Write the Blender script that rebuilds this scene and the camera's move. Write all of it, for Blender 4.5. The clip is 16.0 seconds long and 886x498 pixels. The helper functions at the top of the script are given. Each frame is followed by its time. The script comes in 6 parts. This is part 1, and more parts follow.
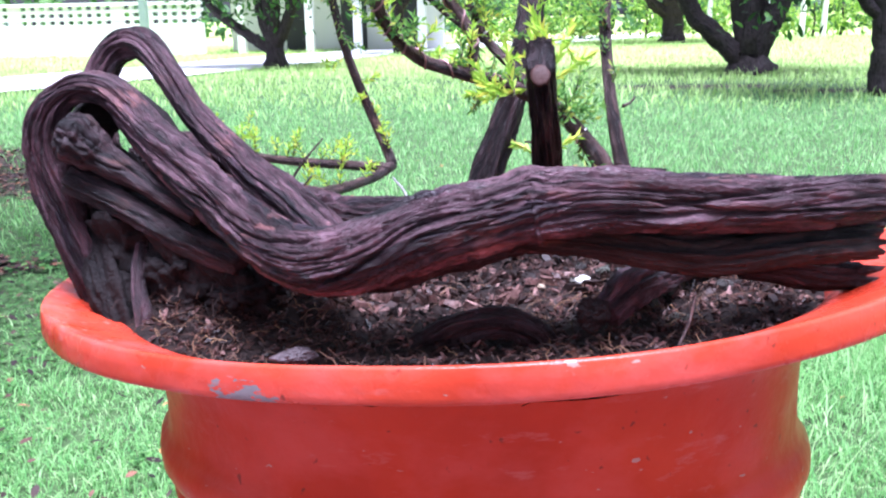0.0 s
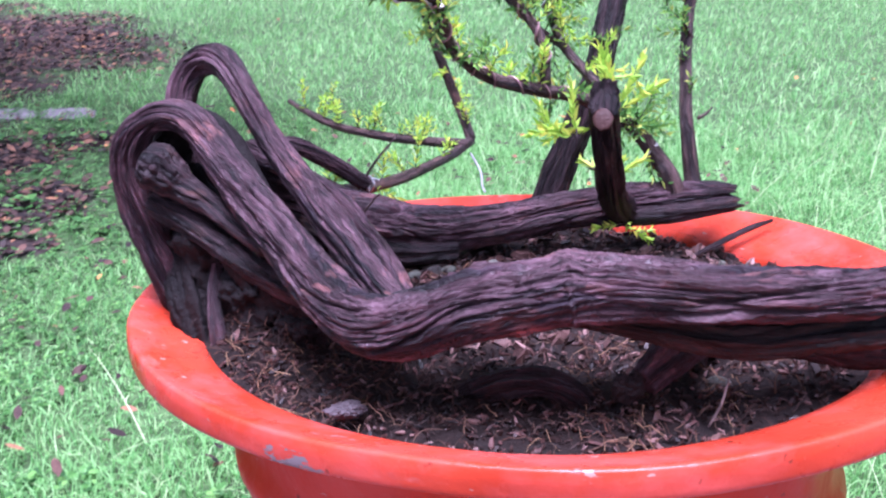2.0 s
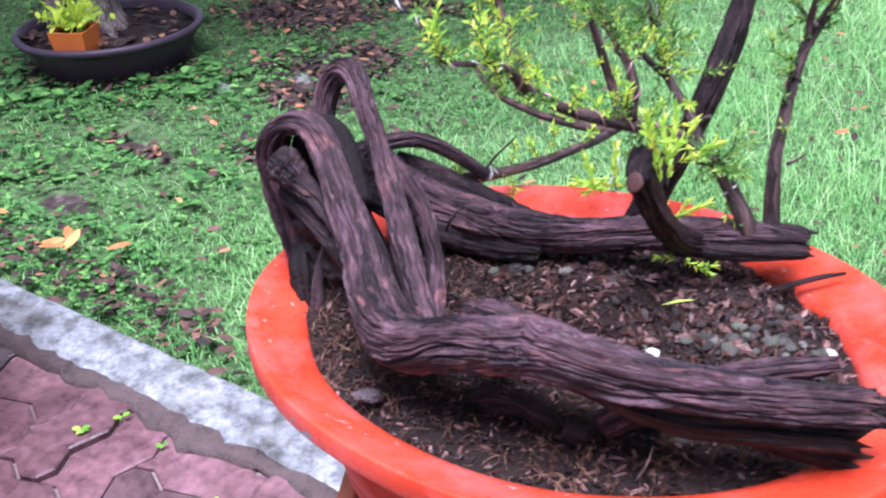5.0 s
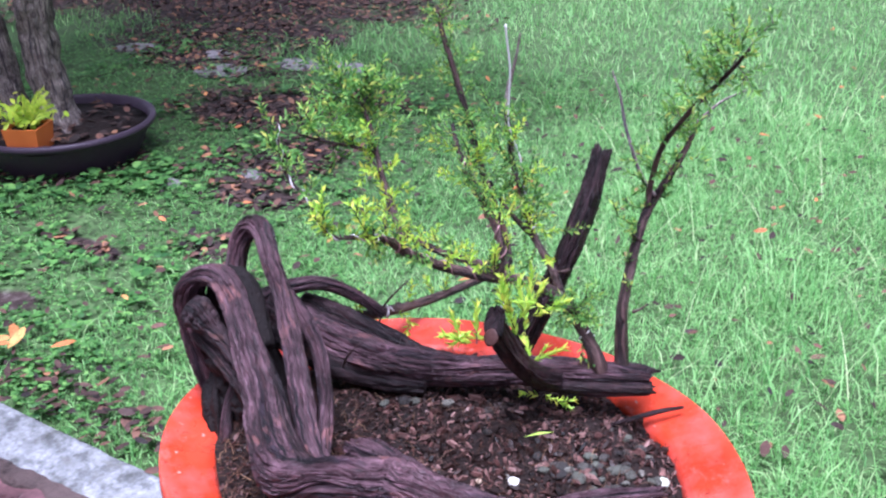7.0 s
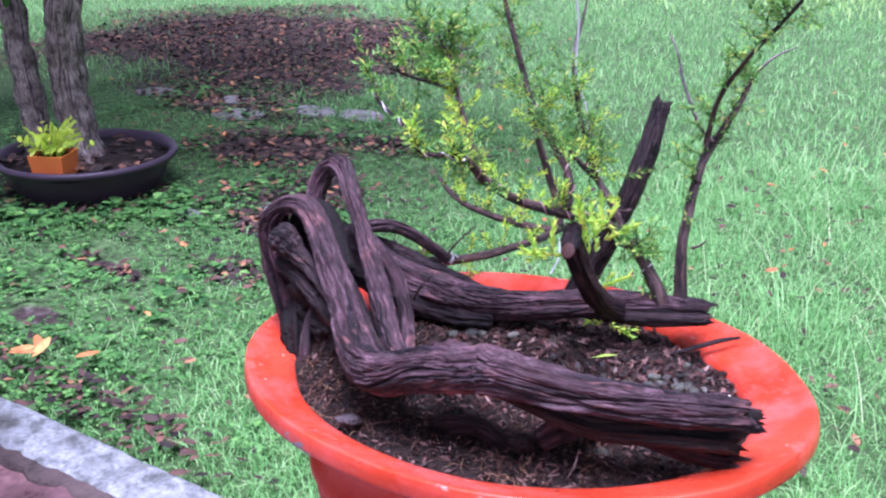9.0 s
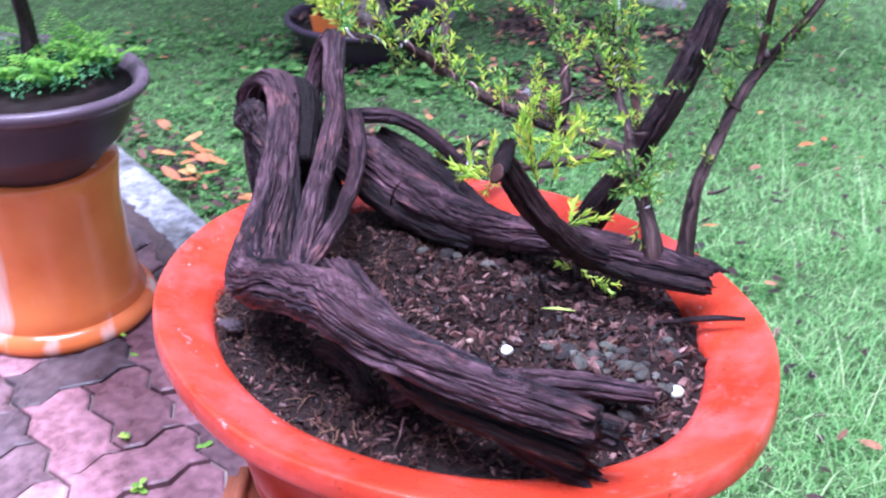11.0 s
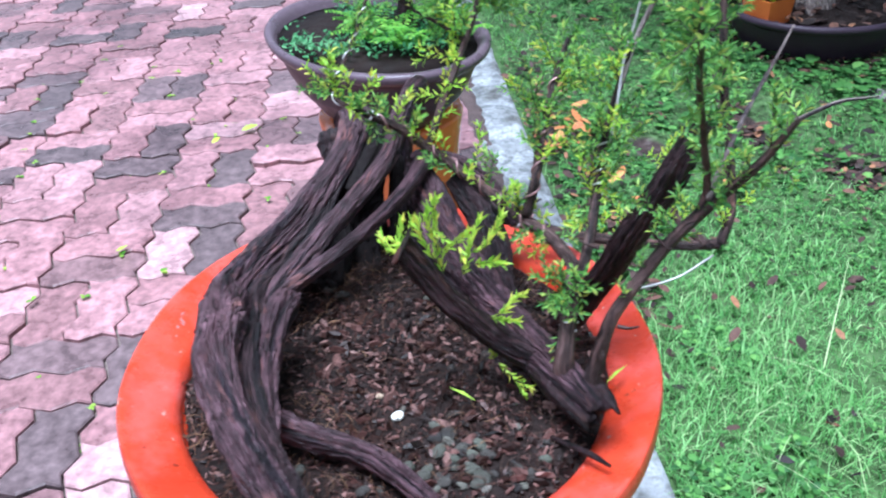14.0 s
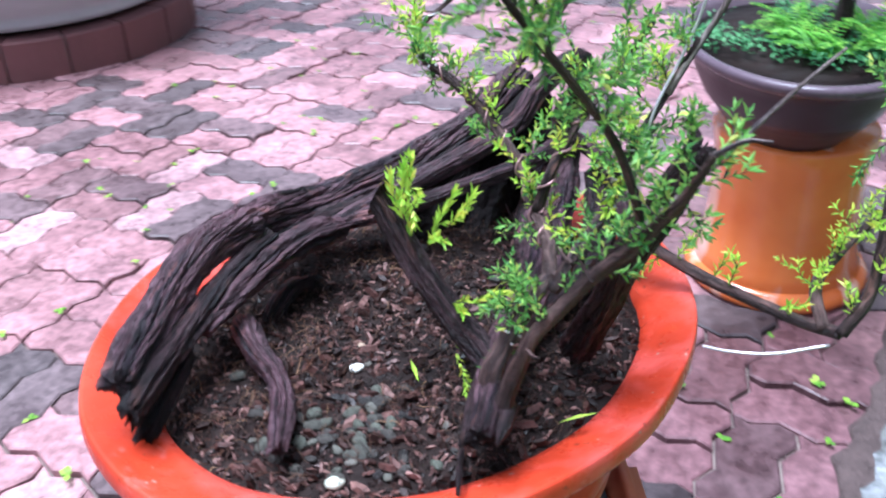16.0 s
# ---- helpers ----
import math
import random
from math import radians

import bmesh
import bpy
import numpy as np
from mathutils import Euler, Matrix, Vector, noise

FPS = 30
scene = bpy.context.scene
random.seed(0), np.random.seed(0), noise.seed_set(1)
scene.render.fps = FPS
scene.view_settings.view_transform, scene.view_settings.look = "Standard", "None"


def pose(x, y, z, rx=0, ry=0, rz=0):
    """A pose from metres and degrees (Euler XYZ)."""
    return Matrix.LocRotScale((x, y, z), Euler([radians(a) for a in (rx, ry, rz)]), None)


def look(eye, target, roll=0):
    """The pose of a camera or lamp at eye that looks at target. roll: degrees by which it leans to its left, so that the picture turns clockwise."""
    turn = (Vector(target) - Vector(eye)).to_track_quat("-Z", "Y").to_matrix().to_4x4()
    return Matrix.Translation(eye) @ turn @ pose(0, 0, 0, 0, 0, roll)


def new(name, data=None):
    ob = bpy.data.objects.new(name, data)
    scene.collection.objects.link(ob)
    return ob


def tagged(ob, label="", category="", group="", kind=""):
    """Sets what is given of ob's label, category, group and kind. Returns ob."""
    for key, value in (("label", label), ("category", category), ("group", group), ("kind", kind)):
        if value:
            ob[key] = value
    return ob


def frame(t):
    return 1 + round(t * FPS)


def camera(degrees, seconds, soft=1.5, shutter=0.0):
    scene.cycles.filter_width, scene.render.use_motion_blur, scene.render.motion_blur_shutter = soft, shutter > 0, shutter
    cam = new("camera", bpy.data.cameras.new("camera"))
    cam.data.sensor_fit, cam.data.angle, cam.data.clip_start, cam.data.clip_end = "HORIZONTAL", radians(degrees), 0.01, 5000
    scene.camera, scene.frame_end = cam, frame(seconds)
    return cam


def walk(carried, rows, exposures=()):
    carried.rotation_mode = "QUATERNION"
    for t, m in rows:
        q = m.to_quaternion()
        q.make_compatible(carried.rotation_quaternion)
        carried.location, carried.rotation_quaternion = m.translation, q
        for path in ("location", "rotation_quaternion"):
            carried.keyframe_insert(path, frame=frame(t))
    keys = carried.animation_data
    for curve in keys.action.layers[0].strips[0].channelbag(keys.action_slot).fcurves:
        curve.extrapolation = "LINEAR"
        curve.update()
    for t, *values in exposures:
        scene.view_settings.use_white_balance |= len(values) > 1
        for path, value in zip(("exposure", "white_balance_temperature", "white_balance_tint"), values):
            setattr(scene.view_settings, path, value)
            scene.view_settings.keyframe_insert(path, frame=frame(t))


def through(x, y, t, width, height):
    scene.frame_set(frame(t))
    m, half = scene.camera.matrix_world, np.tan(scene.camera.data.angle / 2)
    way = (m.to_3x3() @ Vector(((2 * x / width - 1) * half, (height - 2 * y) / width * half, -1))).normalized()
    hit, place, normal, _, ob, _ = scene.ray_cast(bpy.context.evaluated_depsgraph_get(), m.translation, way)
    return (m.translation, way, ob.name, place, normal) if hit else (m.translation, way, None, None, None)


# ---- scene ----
cam = camera(50.9, 16.0, 2.2, 0.5)
PATH = [
    (0, (-0.0024, -0.4972, 0.8593), (-0.1785, 1.1910, 0.4357), -1.05),
    (0.5, (-0.0017, -0.4926, 0.8777), (-0.1778, 1.1837, 0.4061), -1.42),
    (1, (-0.0033, -0.4862, 0.9065), (-0.2135, 1.1758, 0.4024), -1.33),
    (1.5, (0.0052, -0.4843, 0.9271), (-0.2612, 1.1446, 0.3458), -1.23),
    (2, (0.0223, -0.4832, 0.9517), (-0.3371, 1.0977, 0.2930), -0.65),
    (2.5, (0.0338, -0.4899, 0.9804), (-0.3541, 1.0527, 0.2504), -0.43),
    (3, (0.0537, -0.4914, 1.0025), (-0.4207, 0.9909, 0.2027), -0.27),
    (3.2, (0.0638, -0.4896, 1.0101), (-0.4799, 0.9611, 0.1971), -0.14),
    (5.3, (0.2096, -0.4572, 1.0993), (-0.6547, 0.7740, 0.2043), -2.54),
    (5.5, (0.2262, -0.4658, 1.1152), (-0.6162, 0.7812, 0.2221), -1.60),
    (6, (0.2440, -0.4664, 1.1425), (-0.5949, 0.8152, 0.2957), -1.60),
    (6.5, (0.2528, -0.4724, 1.1570), (-0.5966, 0.8333, 0.3594), -1.74),
    (7, (0.2628, -0.4784, 1.1673), (-0.5655, 0.8582, 0.3994), -1.00),
    (7.5, (0.2602, -0.4916, 1.1673), (-0.5436, 0.8599, 0.3988), -0.36),
    (8, (0.2496, -0.5094, 1.1362), (-0.5673, 0.8342, 0.3680), 0.62),
    (8.5, (0.2381, -0.5324, 1.1060), (-0.6012, 0.8373, 0.4108), 0.86),
    (9, (0.2551, -0.5886, 1.0856), (-0.5929, 0.7982, 0.4361), 0.73),
    (9.5, (0.2864, -0.5860, 1.0890), (-0.5281, 0.8200, 0.4369), 2.79),
    (10, (0.3238, -0.4874, 1.0621), (-0.7205, 0.7230, 0.3501), 0.36),
    (10.2, (0.3434, -0.4455, 1.0557), (-0.7558, 0.7017, 0.3221), 0.23),
    (12.3, (0.4144, -0.1793, 1.0701), (-0.9481, 0.4042, 0.1392), -1.58),
    (12.5, (0.4252, -0.1582, 1.0801), (-0.9615, 0.3825, 0.1606), -1.51),
    (13, (0.4653, -0.0931, 1.1167), (-0.9640, 0.1679, 0.1425), -2.70),
    (13.5, (0.4909, -0.0352, 1.1289), (-0.9785, 0.0686, 0.1839), -4.00),
    (14, (0.5026, 0.0051, 1.1380), (-0.9888, 0.1049, 0.2285), -2.81),
    (14.5, (0.4916, 0.0567, 1.1316), (-0.9831, 0.0564, 0.1890), -3.46),
    (15, (0.4688, 0.1458, 1.1145), (-0.9632, -0.1784, 0.1618), -4.15),
    (15.5, (0.4395, 0.2211, 1.1218), (-0.9179, -0.3332, 0.1676), -3.19),
    (16, (0.4086, 0.3048, 1.0938), (-0.8794, -0.4747, 0.2009), -2.51),
]
walk(cam, [(t, look(eye, target, roll)) for t, eye, target, roll in PATH], [(0, 1.80, 5200, 26), (1, 1.70, 5180, 34), (1.5, 1.64, 5120, 37), (3, 1.68, 5080, 38), (5.5, 1.46, 5350, 24), (6.5, 1.34, 5300, 24), (7, 1.37, 5230, 26), (7.5, 1.36, 5160, 29), (8, 1.37, 5140, 32), (9.5, 1.44, 5040, 34), (10, 1.47, 4990, 43), (12.5, 1.47, 5040, 14), (13, 1.31, 5080, 14), (14.5, 1.19, 5000, 5), (15, 1.10, 4920, 6), (15.5, 1.07, 5020, 8), (16, 1.42, 5080, 9)])

# ---- world, sun, exposure ----
world = bpy.data.worlds.new("world")
scene.world = world
world.use_nodes = True
wn = world.node_tree.nodes
wl = world.node_tree.links
sky = wn.new("ShaderNodeTexSky")
sky.sky_type = "NISHITA"
sky.sun_disc = False
sky.sun_elevation, sky.sun_rotation = radians(80), radians(150)
sky.air_density, sky.dust_density, sky.ozone_density = 1.0, 4.0, 1.0
grey = wn.new("ShaderNodeHueSaturation")
grey.inputs["Saturation"].default_value = 0.25
wl.new(sky.outputs["Color"], grey.inputs["Color"])
wl.new(grey.outputs["Color"], wn["Background"].inputs["Color"])
wn["Background"].inputs["Strength"].default_value = 0.064

sun_data = bpy.data.lights.new("sun", "SUN")
sun_data.energy, sun_data.angle, sun_data.color = 3.9, radians(34), (1.0, 0.97, 0.93)
sun = new("sun", sun_data)
sun.matrix_world = look((0.6, -0.9, 6.0), (0, 0, 0))


# ---- materials ----
def links_of(mat):
    return mat.node_tree.nodes, mat.node_tree.links


def ramp(nodes, links, fac, stops):
    r = nodes.new("ShaderNodeValToRGB")
    el = r.color_ramp.elements
    while len(el) > len(stops):
        el.remove(el[-1])
    while len(el) < len(stops):
        el.new(0.5)
    for e, (p, c) in zip(el, stops):
        e.position, e.color = p, (*c, 1)
    links.new(fac, r.inputs["Fac"])
    return r.outputs["Color"]


def coords(nodes, links, kind="Object", scale=(1, 1, 1)):
    tc = nodes.new("ShaderNodeTexCoord")
    mp = nodes.new("ShaderNodeMapping")
    mp.inputs["Scale"].default_value = scale
    links.new(tc.outputs[kind], mp.inputs["Vector"])
    return mp.outputs["Vector"]


def tex_noise(nodes, links, vec, scale, detail=4.0, rough=0.55):
    n = nodes.new("ShaderNodeTexNoise")
    n.inputs["Scale"].default_value, n.inputs["Detail"].default_value = scale, detail
    n.inputs["Roughness"].default_value = rough
    links.new(vec, n.inputs["Vector"])
    return n.outputs["Fac"]


def mixed(nodes, links, fac, a, b, how="MIX"):
    m = nodes.new("ShaderNodeMix")
    m.data_type, m.blend_type = "RGBA", how
    if isinstance(fac, float):
        m.inputs[0].default_value = fac
    else:
        links.new(fac, m.inputs[0])
    for i, v in ((6, a), (7, b)):
        if isinstance(v, tuple):
            m.inputs[i].default_value = (*v, 1)
        else:
            links.new(v, m.inputs[i])
    return m.outputs[2]


def math_node(nodes, links, op, a, b):
    m = nodes.new("ShaderNodeMath")
    m.operation = op
    for i, v in ((0, a), (1, b)):
        if isinstance(v, (int, float)):
            m.inputs[i].default_value = v
        else:
            links.new(v, m.inputs[i])
    return m.outputs[0]


def bump(nodes, links, height, strength, distance, normal=None):
    b = nodes.new("ShaderNodeBump")
    b.inputs["Strength"].default_value, b.inputs["Distance"].default_value = strength, distance
    links.new(height, b.inputs["Height"])
    if normal is not None:
        links.new(normal, b.inputs["Normal"])
    return b.outputs["Normal"]


def material(name, gloss=0.25):
    mat = bpy.data.materials.new(name)
    mat.use_nodes = True
    nodes, links = links_of(mat)
    nodes["Principled BSDF"].inputs["Specular IOR Level"].default_value = gloss
    return mat, nodes, links, nodes["Principled BSDF"]


def wood_material(name, dark, mid, light, red, rough=0.5):
    """Fibrous weathered wood: grain follows the length of the limb (UV)."""
    mat, n, l, bs = material(name, 0.32)
    flow = n.new("ShaderNodeTexNoise")
    flow.inputs["Scale"].default_value, flow.inputs["Detail"].default_value = 55.0, 3.0
    l.new(coords(n, l), flow.inputs["Vector"])
    bent = n.new("ShaderNodeVectorMath")
    bent.operation = "MULTIPLY_ADD"
    l.new(flow.outputs["Color"], bent.inputs[0])
    bent.inputs[1].default_value = (0.010, 0.03, 0.0)
    l.new(coords(n, l, "UV"), bent.inputs[2])

    def grain(scale):
        m = n.new("ShaderNodeMapping")
        m.inputs["Scale"].default_value = scale
        l.new(bent.outputs[0], m.inputs["Vector"])
        return m.outputs["Vector"]

    fine = tex_noise(n, l, grain((680, 42, 1)), 1.0, 6, 0.74)
    mid_n = tex_noise(n, l, grain((330, 15, 1)), 1.0, 5, 0.68)
    blot = tex_noise(n, l, grain((110, 60, 1)), 1.0, 5, 0.65)
    big = tex_noise(n, l, coords(n, l, "Object", (14, 14, 14)), 1.0, 3, 0.5)
    col = ramp(n, l, mid_n, [(0.34, dark), (0.47, mid), (0.72, light)])
    col = mixed(n, l, 1.0, col, ramp(n, l, fine, [(0.34, (0.42, 0.40, 0.40)), (0.52, (1.05, 1.05, 1.05))]), "MULTIPLY")
    col = mixed(n, l, 1.0, col, ramp(n, l, blot, [(0.34, (0.60, 0.57, 0.57)), (0.60, (1.12, 1.12, 1.12))]), "MULTIPLY")
    worn = tex_noise(n, l, coords(n, l, "Object", (26, 26, 26)), 1.0, 4, 0.6)
    col = mixed(n, l, 1.0, col, ramp(n, l, worn, [(0.36, (0.42, 0.38, 0.40)), (0.50, (0.95, 0.95, 0.95)), (0.66, (1.25, 1.22, 1.22))]), "MULTIPLY")
    streak = tex_noise(n, l, grain((105, 3.5, 1)), 1.0, 2, 0.5)
    col = mixed(n, l, 1.0, col, ramp(n, l, streak, [(0.38, (0.20, 0.20, 0.26)), (0.46, (1.0, 1.0, 1.0))]), "MULTIPLY")
    redness = ramp(n, l, tex_noise(n, l, grain((95, 26, 1)), 1.0, 3, 0.6), [(0.56, (0, 0, 0)), (0.74, (0.8, 0.8, 0.8))])
    patch = ramp(n, l, big, [(0.42, (0, 0, 0)), (0.65, (1, 1, 1))])
    rp = mixed(n, l, 1.0, redness, patch, "MULTIPLY")
    col = mixed(n, l, rp, col, red)
    l.new(col, bs.inputs["Base Color"])
    rg = ramp(n, l, big, [(0.3, (rough - 0.1,) * 3), (0.7, (rough + 0.2,) * 3)])
    l.new(rg, bs.inputs["Roughness"])
    nm = bump(n, l, streak, 0.7, 0.003)
    nm = bump(n, l, mid_n, 0.9, 0.0036, nm)
    nm = bump(n, l, blot, 0.6, 0.002, nm)
    nm = bump(n, l, fine, 1.0, 0.0022, nm)
    l.new(nm, bs.inputs["Normal"])
    return mat


def leaf_material(name, stops, rough=0.45, through=0.35):
    mat, n, l, bs = material(name)
    geo = n.new("ShaderNodeNewGeometry")
    col = ramp(n, l, geo.outputs["Random Per Island"], stops)
    l.new(col, bs.inputs["Base Color"])
    bs.inputs["Roughness"].default_value = rough
    tr = n.new("ShaderNodeBsdfTranslucent")
    l.new(col, tr.inputs["Color"])
    mx = n.new("ShaderNodeMixShader")
    mx.inputs[0].default_value = through
    l.new(bs.outputs[0], mx.inputs[1])
    l.new(tr.outputs[0], mx.inputs[2])
    l.new(mx.outputs[0], n["Material Output"].inputs["Surface"])
    return mat


def plain_material(name, base, rough=0.6, scale=60, vary=0.35, bump_d=0.001, metal=0.0, scale2=6):
    """A surface with grain and broader stains round one base colour."""
    mat, n, l, bs = material(name)
    v = coords(n, l)
    a = tex_noise(n, l, v, scale, 5, 0.6)
    b = tex_noise(n, l, v, scale2, 4, 0.55)
    lo = tuple(c * (1 - vary) for c in base)
    hi = tuple(min(1, c * (1 + vary)) for c in base)
    col = mixed(n, l, a, ramp(n, l, b, [(0.3, lo), (0.7, hi)]), ramp(n, l, b, [(0.35, base), (0.75, lo)]))
    l.new(col, bs.inputs["Base Color"])
    l.new(ramp(n, l, b, [(0.3, (max(0.05, rough - 0.12),) * 3), (0.7, (min(1, rough + 0.12),) * 3)]), bs.inputs["Roughness"])
    bs.inputs["Metallic"].default_value = metal
    if bump_d:
        l.new(bump(n, l, a, 0.6, bump_d), bs.inputs["Normal"])
    return mat


def varied_material(name, stops, rough=0.7, source="island", grain=40, bump_d=0.002, wet=False):
    """Pieces that differ one from the next, with grain over them."""
    mat, n, l, bs = material(name)
    if source == "island":
        fac = n.new("ShaderNodeNewGeometry").outputs["Random Per Island"]
    else:
        fac = n.new("ShaderNodeObjectInfo").outputs["Random"]
    col = ramp(n, l, fac, stops)
    v = n.new("ShaderNodeNewGeometry").outputs["Position"] if wet else coords(n, l)
    a = tex_noise(n, l, v, grain, 5, 0.6)
    b = tex_noise(n, l, v, grain / 4 if wet else grain / 8, 4, 0.6)
    shade = ramp(n, l, a, [(0.3, (0.6, 0.6, 0.6)), (0.7, (1.15, 1.15, 1.15))])
    col = mixed(n, l, 1.0, col, shade, "MULTIPLY")
    shade2 = ramp(n, l, b, [(0.3, (0.62, 0.62, 0.62)), (0.65, (1.12, 1.12, 1.12))])
    col = mixed(n, l, 1.0, col, shade2, "MULTIPLY")
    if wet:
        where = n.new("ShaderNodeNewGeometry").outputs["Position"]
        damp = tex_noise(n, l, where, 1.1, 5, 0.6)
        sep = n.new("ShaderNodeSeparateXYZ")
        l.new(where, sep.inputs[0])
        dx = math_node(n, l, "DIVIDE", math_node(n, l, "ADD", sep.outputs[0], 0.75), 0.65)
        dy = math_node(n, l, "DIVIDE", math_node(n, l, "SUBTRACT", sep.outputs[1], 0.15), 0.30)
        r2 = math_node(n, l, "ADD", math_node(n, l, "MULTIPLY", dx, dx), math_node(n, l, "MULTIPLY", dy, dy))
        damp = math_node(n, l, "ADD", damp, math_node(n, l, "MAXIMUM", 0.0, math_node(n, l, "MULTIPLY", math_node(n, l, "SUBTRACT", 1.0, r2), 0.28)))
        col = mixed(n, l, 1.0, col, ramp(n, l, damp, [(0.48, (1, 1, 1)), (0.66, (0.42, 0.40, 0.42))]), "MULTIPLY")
    l.new(col, bs.inputs["Base Color"])
    l.new(ramp(n, l, b, [(0.35, (max(0.1, rough - 0.14),) * 3), (0.6, (rough + 0.12,) * 3)]), bs.inputs["Roughness"])
    l.new(bump(n, l, a, 0.7, bump_d), bs.inputs["Normal"])
    return mat


def pot_material(name="red_painted_cement", rubbed=0.8, tones=((0.36, 0.028, 0.010), (0.47, 0.043, 0.016), (0.54, 0.066, 0.034)), gloss=0.25, dull=0.0):
    """Brick-red painted cement: patches of wear and painted sky sheen on the rim, grey chips, specks of dirt."""
    mat, n, l, bs = material(name, gloss)
    v = coords(n, l)
    a = tex_noise(n, l, v, 9, 4, 0.55)
    b = tex_noise(n, l, v, 38, 4, 0.6)
    col = ramp(n, l, a, [(0.28, tones[0]), (0.52, tones[1]), (0.75, tones[2])])
    # pink patches: rubbed paint, and the sky's sheen put in as colour
    faded_sheen = ramp(n, l, tex_noise(n, l, coords(n, l, "Object", (17, 17, 26)), 1.0, 5, 0.6), [(0.46, (0, 0, 0)), (0.66, (rubbed,) * 3)])
    col = mixed(n, l, faded_sheen, col, (0.60, 0.092, 0.074))
    chips = ramp(n, l, tex_noise(n, l, coords(n, l, "Object", (24, 24, 60)), 1.0, 5, 0.6), [(0.71, (0, 0, 0)), (0.74, (1, 1, 1))])
    col = mixed(n, l, chips, col, (0.28, 0.13, 0.115))
    # paint knocked off one stretch of the lip
    sep = n.new("ShaderNodeSeparateXYZ")
    l.new(v, sep.inputs[0])
    dx = math_node(n, l, "DIVIDE", math_node(n, l, "ADD", sep.outputs[0], 0.085), 0.040)
    dy = math_node(n, l, "DIVIDE", math_node(n, l, "ADD", sep.outputs[1], 0.200), 0.025)
    near = math_node(n, l, "SUBTRACT", 1.0, math_node(n, l, "ADD", math_node(n, l, "MULTIPLY", dx, dx), math_node(n, l, "MULTIPLY", dy, dy)))
    near = math_node(n, l, "SUBTRACT", near, math_node(n, l, "MAXIMUM", 0.0, math_node(n, l, "MULTIPLY", math_node(n, l, "SUBTRACT", sep.outputs[2], 0.669), 300.0)))
    torn = math_node(n, l, "ADD", math_node(n, l, "MULTIPLY", near, 0.16), tex_noise(n, l, coords(n, l, "Object", (60, 60, 150)), 1.0, 4, 0.6))
    col = mixed(n, l, ramp(n, l, torn, [(0.68, (0, 0, 0)), (0.71, (1, 1, 1))]), col, (0.20, 0.175, 0.18))
    specks = ramp(n, l, tex_noise(n, l, v, 130, 2, 0.5), [(0.70, (0, 0, 0)), (0.74, (1, 1, 1))])
    col = mixed(n, l, mixed(n, l, 1.0, specks, (0.7, 0.7, 0.7), "MULTIPLY"), col, (0.10, 0.02, 0.012))
    nicks = ramp(n, l, tex_noise(n, l, coords(n, l, "Object", (95, 95, 210)), 1.0, 2, 0.5), [(0.725, (0, 0, 0)), (0.745, (1, 1, 1))])
    col = mixed(n, l, nicks, col, (0.40, 0.20, 0.165))
    scuffs = ramp(n, l, tex_noise(n, l, coords(n, l, "Object", (26, 26, 95)), 1.0, 6, 0.68), [(0.60, (0, 0, 0)), (0.72, (0.6, 0.6, 0.6))])
    col = mixed(n, l, scuffs, col, (0.50, 0.145, 0.125))
    l.new(col, bs.inputs["Base Color"])
    l.new(ramp(n, l, b, [(0.3, (0.20 + dull,) * 3), (0.7, (0.40 + dull,) * 3)]), bs.inputs["Roughness"])
    nm = bump(n, l, a, 0.4, 0.008)
    l.new(bump(n, l, b, 0.45, 0.0022, nm), bs.inputs["Normal"])
    return mat


def glazed_material():
    """Orange glazed ceramic with pale runs of glaze from the top."""
    mat, n, l, bs = material("orange_glazed_ceramic", 0.5)
    runs = tex_noise(n, l, coords(n, l, "Object", (16, 16, 1.6)), 1.0, 3, 0.5)
    soft = tex_noise(n, l, coords(n, l), 7, 3, 0.5)
    col = ramp(n, l, soft, [(0.3, (0.62, 0.13, 0.024)), (0.7, (0.78, 0.22, 0.055))])
    col = mixed(n, l, ramp(n, l, runs, [(0.55, (0, 0, 0)), (0.70, (0.8, 0.8, 0.8))]), col, (0.78, 0.60, 0.52))
    l.new(col, bs.inputs["Base Color"])
    bs.inputs["Roughness"].default_value = 0.16
    l.new(bump(n, l, soft, 0.2, 0.004), bs.inputs["Normal"])
    return mat


def concrete_material():
    mat, n, l, bs = material("weathered_concrete")
    v = coords(n, l)
    a = tex_noise(n, l, v, 7, 6, 0.65)
    b = tex_noise(n, l, v, 90, 4, 0.6)
    col = ramp(n, l, a, [(0.36, (0.070, 0.066, 0.064)), (0.46, (0.19, 0.195, 0.205)), (0.66, (0.38, 0.39, 0.415))])
    col = mixed(n, l, ramp(n, l, b, [(0.35, (0.6, 0.6, 0.6)), (0.6, (0, 0, 0))]), col, (0.13, 0.13, 0.115))
    c = tex_noise(n, l, v, 26, 5, 0.65)
    col = mixed(n, l, 1.0, col, ramp(n, l, c, [(0.36, (0.45, 0.45, 0.44)), (0.54, (1.0, 1.0, 1.0))]), "MULTIPLY")
    l.new(col, bs.inputs["Base Color"])
    bs.inputs["Roughness"].default_value = 0.75
    nm = bump(n, l, c, 0.6, 0.006, bump(n, l, a, 0.5, 0.01))
    l.new(bump(n, l, b, 0.7, 0.002, nm), bs.inputs["Normal"])
    return mat


